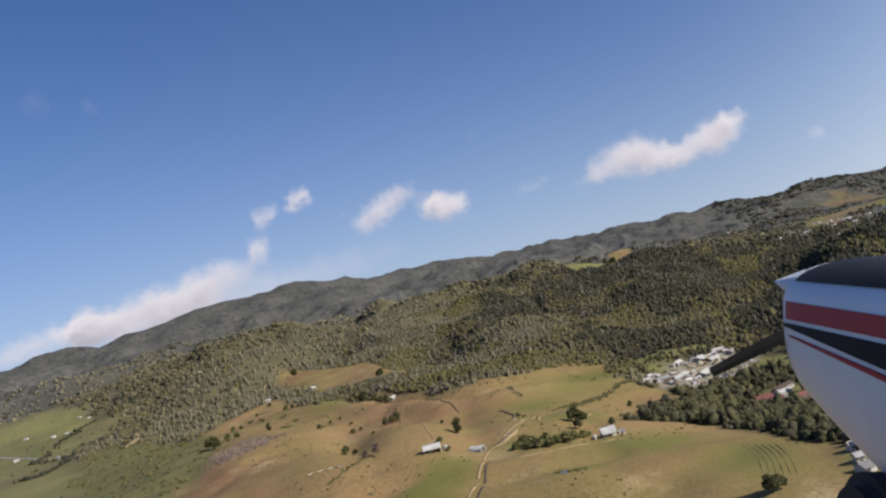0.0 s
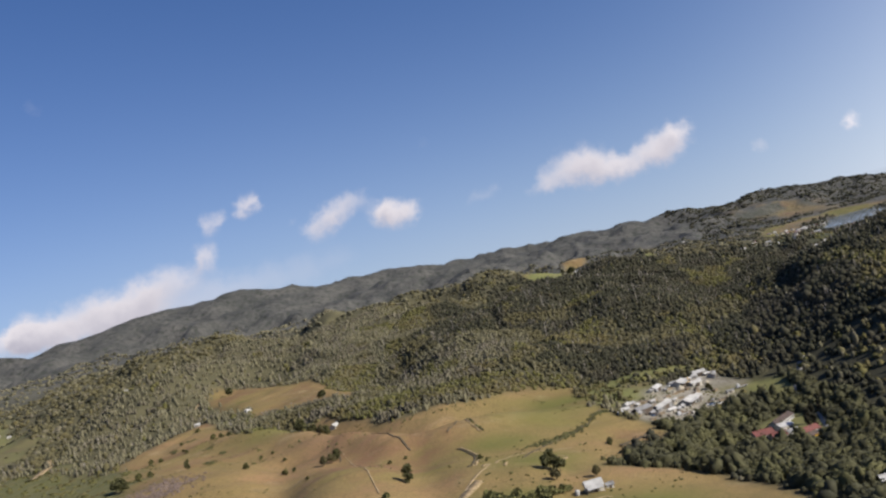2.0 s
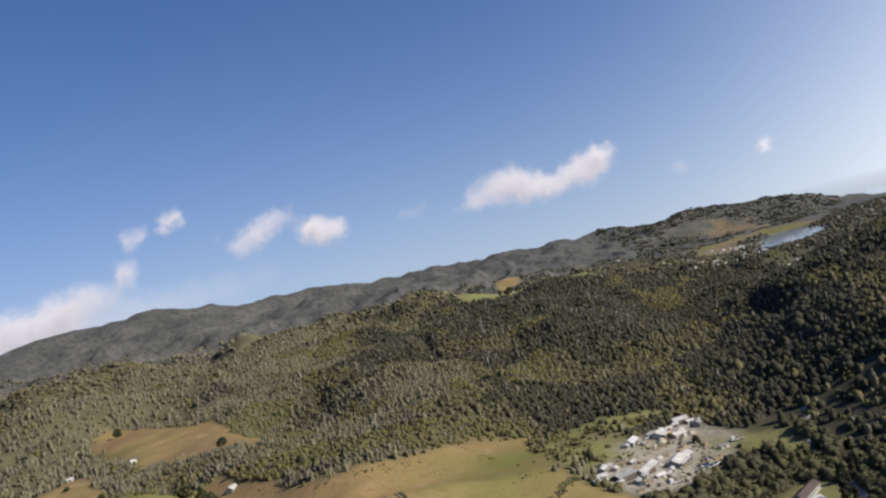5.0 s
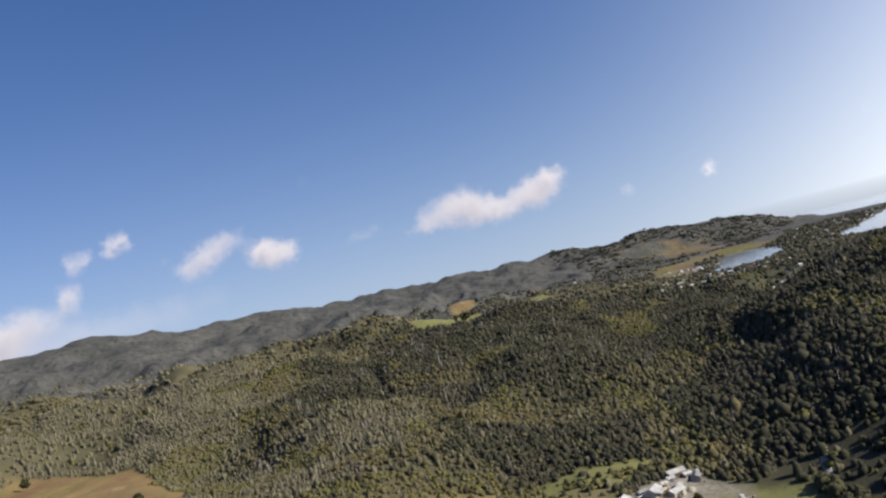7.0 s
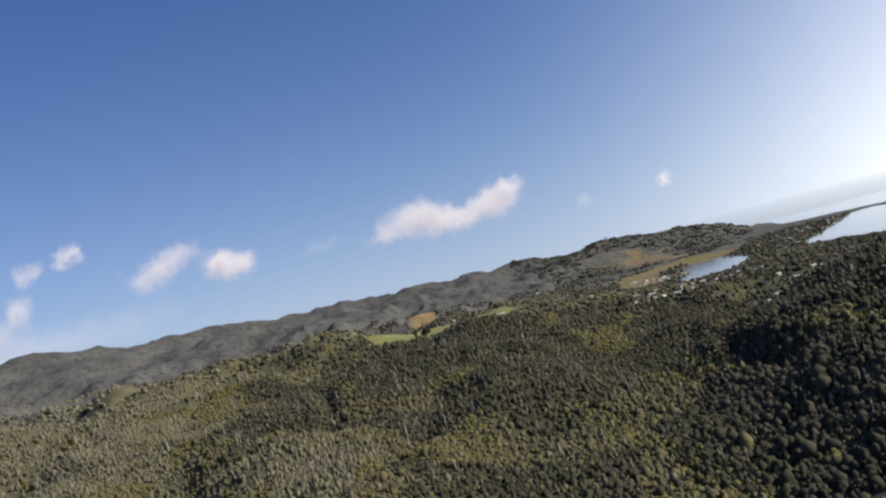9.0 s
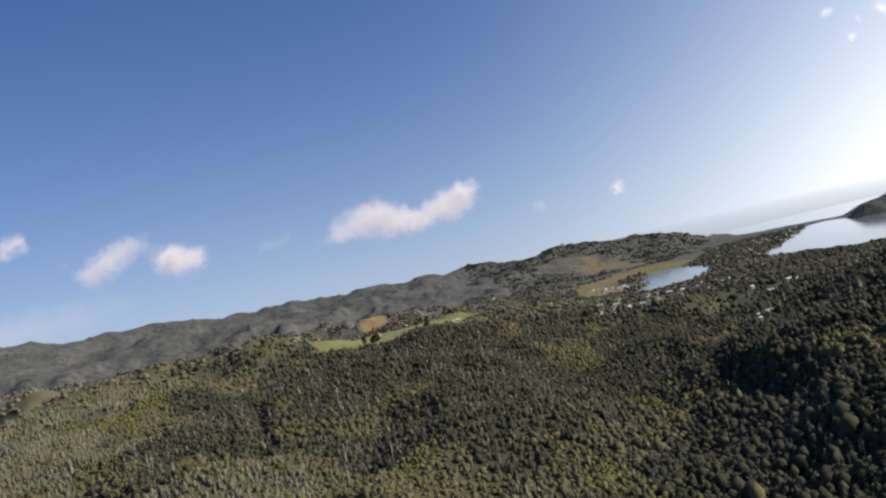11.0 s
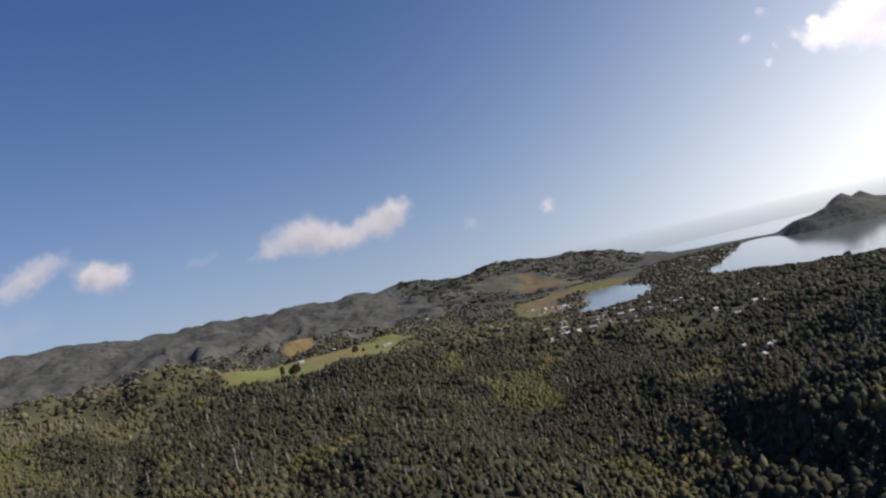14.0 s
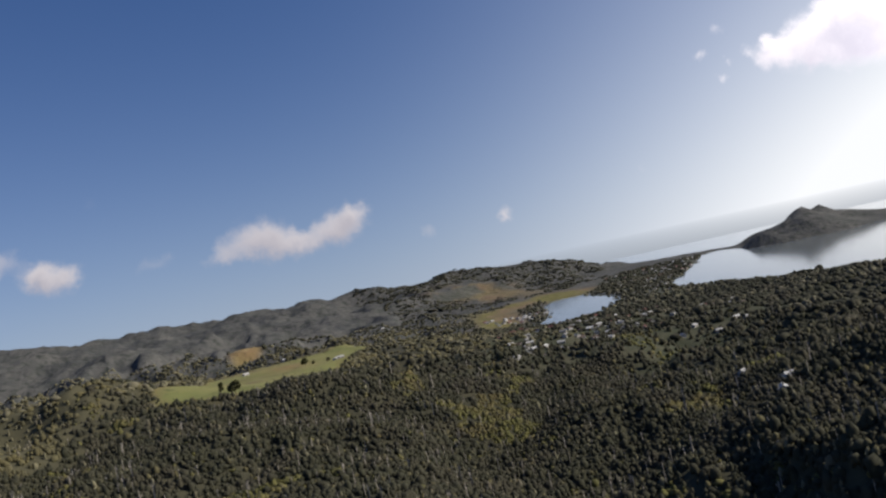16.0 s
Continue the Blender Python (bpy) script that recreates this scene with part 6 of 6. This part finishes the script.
def cowl_point(u, v, out=0.0):
    """A place on the engine cowling: u from the nose (0) back to the windscreen (1), v round it from the top (0) down its left side (0.5: the bottom)."""
    w, top, bottom = cowl_size(u)
    a = 2 * math.pi * v
    c, s = math.cos(a), math.sin(a)
    x = -w * math.copysign(abs(s) ** 0.6, s)
    y = (top if c > 0 else bottom) * math.copysign(abs(c) ** 0.8, c)
    n = Vector((x, y, 0)).normalized() * out
    return Vector((1.72 + x, -0.20 + y, -3.2 + 2.6 * u)) + n


def level(y):
    """The line round the cowling's left side at a height y, as v for each u."""
    def line(u):
        w, top, bottom = cowl_size(u)
        d = y(u) + 0.20
        c = min(1.0, abs(d) / (top if d > 0 else bottom)) ** 1.25
        return math.acos(math.copysign(c, d)) / (2 * math.pi)
    return line


def cowl_patch(bm, u0, u1, lo, hi, nu=26, nv=8, out=0.0, thick=0.0):
    """A sheet on the cowling between the lines lo(u) and hi(u)."""
    for layer in ((out, out - thick) if thick else (out,)):
        rows = []
        for i in range(nu + 1):
            u = u0 + (u1 - u0) * i / nu
            rows.append([bm.verts.new(cowl_point(u, lo(u) + (hi(u) - lo(u)) * j / nv, layer)) for j in range(nv + 1)])
        for i in range(nu):
            for j in range(nv):
                bm.faces.new((rows[i][j], rows[i + 1][j], rows[i + 1][j + 1], rows[i][j + 1]))
    bmesh.ops.recalc_face_normals(bm, faces=bm.faces)
    for f in bm.faces:
        f.smooth = True


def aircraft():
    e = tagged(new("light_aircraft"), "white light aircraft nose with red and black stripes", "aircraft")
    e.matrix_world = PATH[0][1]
    bm = bmesh.new()
    cowl_patch(bm, 0.0, 1.0, lambda u: 0.0, lambda u: 1.0, 40, 64)
    cowl = part("cowling", bm, M_WHITE_PAINT, e)
    for name, m, u0, lo, hi in (("anti_glare_panel", M_BLACK_PAINT, 0.05, lambda u: 0.0, level(lambda u: -0.110)), ("red_stripe", M_RED_PAINT, 0.05, level(lambda u: -0.182), level(lambda u: -0.243)),
                                ("black_stripe", M_BLACK_PAINT, 0.075, level(lambda u: -0.258), level(lambda u: -0.262 - 0.07 * min(1.0, (u - 0.07) * 3.2))),
                                ("thin_red_stripe", M_RED_PAINT, 0.12, level(lambda u: -0.297 - 0.19 * (u - 0.12)), level(lambda u: -0.302 - 0.24 * (u - 0.12)))):
        bm = bmesh.new()
        cowl_patch(bm, u0, 1.0, lo, hi, 30, 8, 0.006, 0.004)
        part(name, bm, m, cowl)
    bm = bmesh.new()
    tube(bm, 0.15, 0.03, 0.0, 0.3, 20)
    bmesh.ops.rotate(bm, verts=bm.verts, cent=(0, 0, 0), matrix=Matrix.Rotation(radians(180), 3, "X"))
    bmesh.ops.translate(bm, verts=bm.verts, vec=(1.72, -0.17, -3.2))
    spinner = part("spinner", bm, M_WHITE_PAINT, e)
    bm = bmesh.new()
    limb(bm, (1.30, -0.135, -2.98), (1.22, -0.120, -3.06), 0.07, 0.004, 12)
    part("cowl_lip", bm, M_WHITE_PAINT, e)
    for a in (207, 27):
        bm = bmesh.new()
        rows = []
        for k in range(9):
            r, w = 0.08 + 0.080 * k, 0.019 + 0.008 * math.sin(k / 8 * math.pi)
            tw = radians(50 - 4 * k)
            rows.append([bm.verts.new((r, w * math.cos(tw) * s, -0.1 + w * math.sin(tw) * s + d)) for s, d in ((-1, 0), (0, 0.012), (1, 0), (0, -0.012))])
        for p, q in zip(rows[:-1], rows[1:]):
            for j in range(4):
                bm.faces.new((p[j], p[(j + 1) % 4], q[(j + 1) % 4], q[j]))
        bm.faces.new(rows[-1])
        bmesh.ops.recalc_face_normals(bm, faces=bm.faces)
        bmesh.ops.rotate(bm, verts=bm.verts, cent=(0, 0, 0), matrix=Matrix.Rotation(radians(a), 3, "Z"))
        bmesh.ops.translate(bm, verts=bm.verts, vec=(1.72, -0.17, -3.25))
        part("propeller_blade", bm, M_BLADE, e)
    bm = bmesh.new()
    tube(bm, 0.17, 0.17, -0.07, 0.07, 24)
    bmesh.ops.bevel(bm, geom=[x for x in bm.edges if abs(x.verts[0].co.z - x.verts[1].co.z) < 1e-5], offset=0.04, segments=3, affect="EDGES")
    bmesh.ops.rotate(bm, verts=bm.verts, cent=(0, 0, 0), matrix=Matrix.Rotation(radians(90), 3, "Y"))
    bmesh.ops.translate(bm, verts=bm.verts, vec=(1.28, -0.83, -2.45))
    part("nose_wheel", bm, M_RUBBER, e)
    bm = bmesh.new()
    limb(bm, (1.40, -0.80, -2.40), (1.62, -0.55, -2.2), 0.035, 0.045, 10)
    part("nose_leg", bm, M_WHITE_PAINT, e)


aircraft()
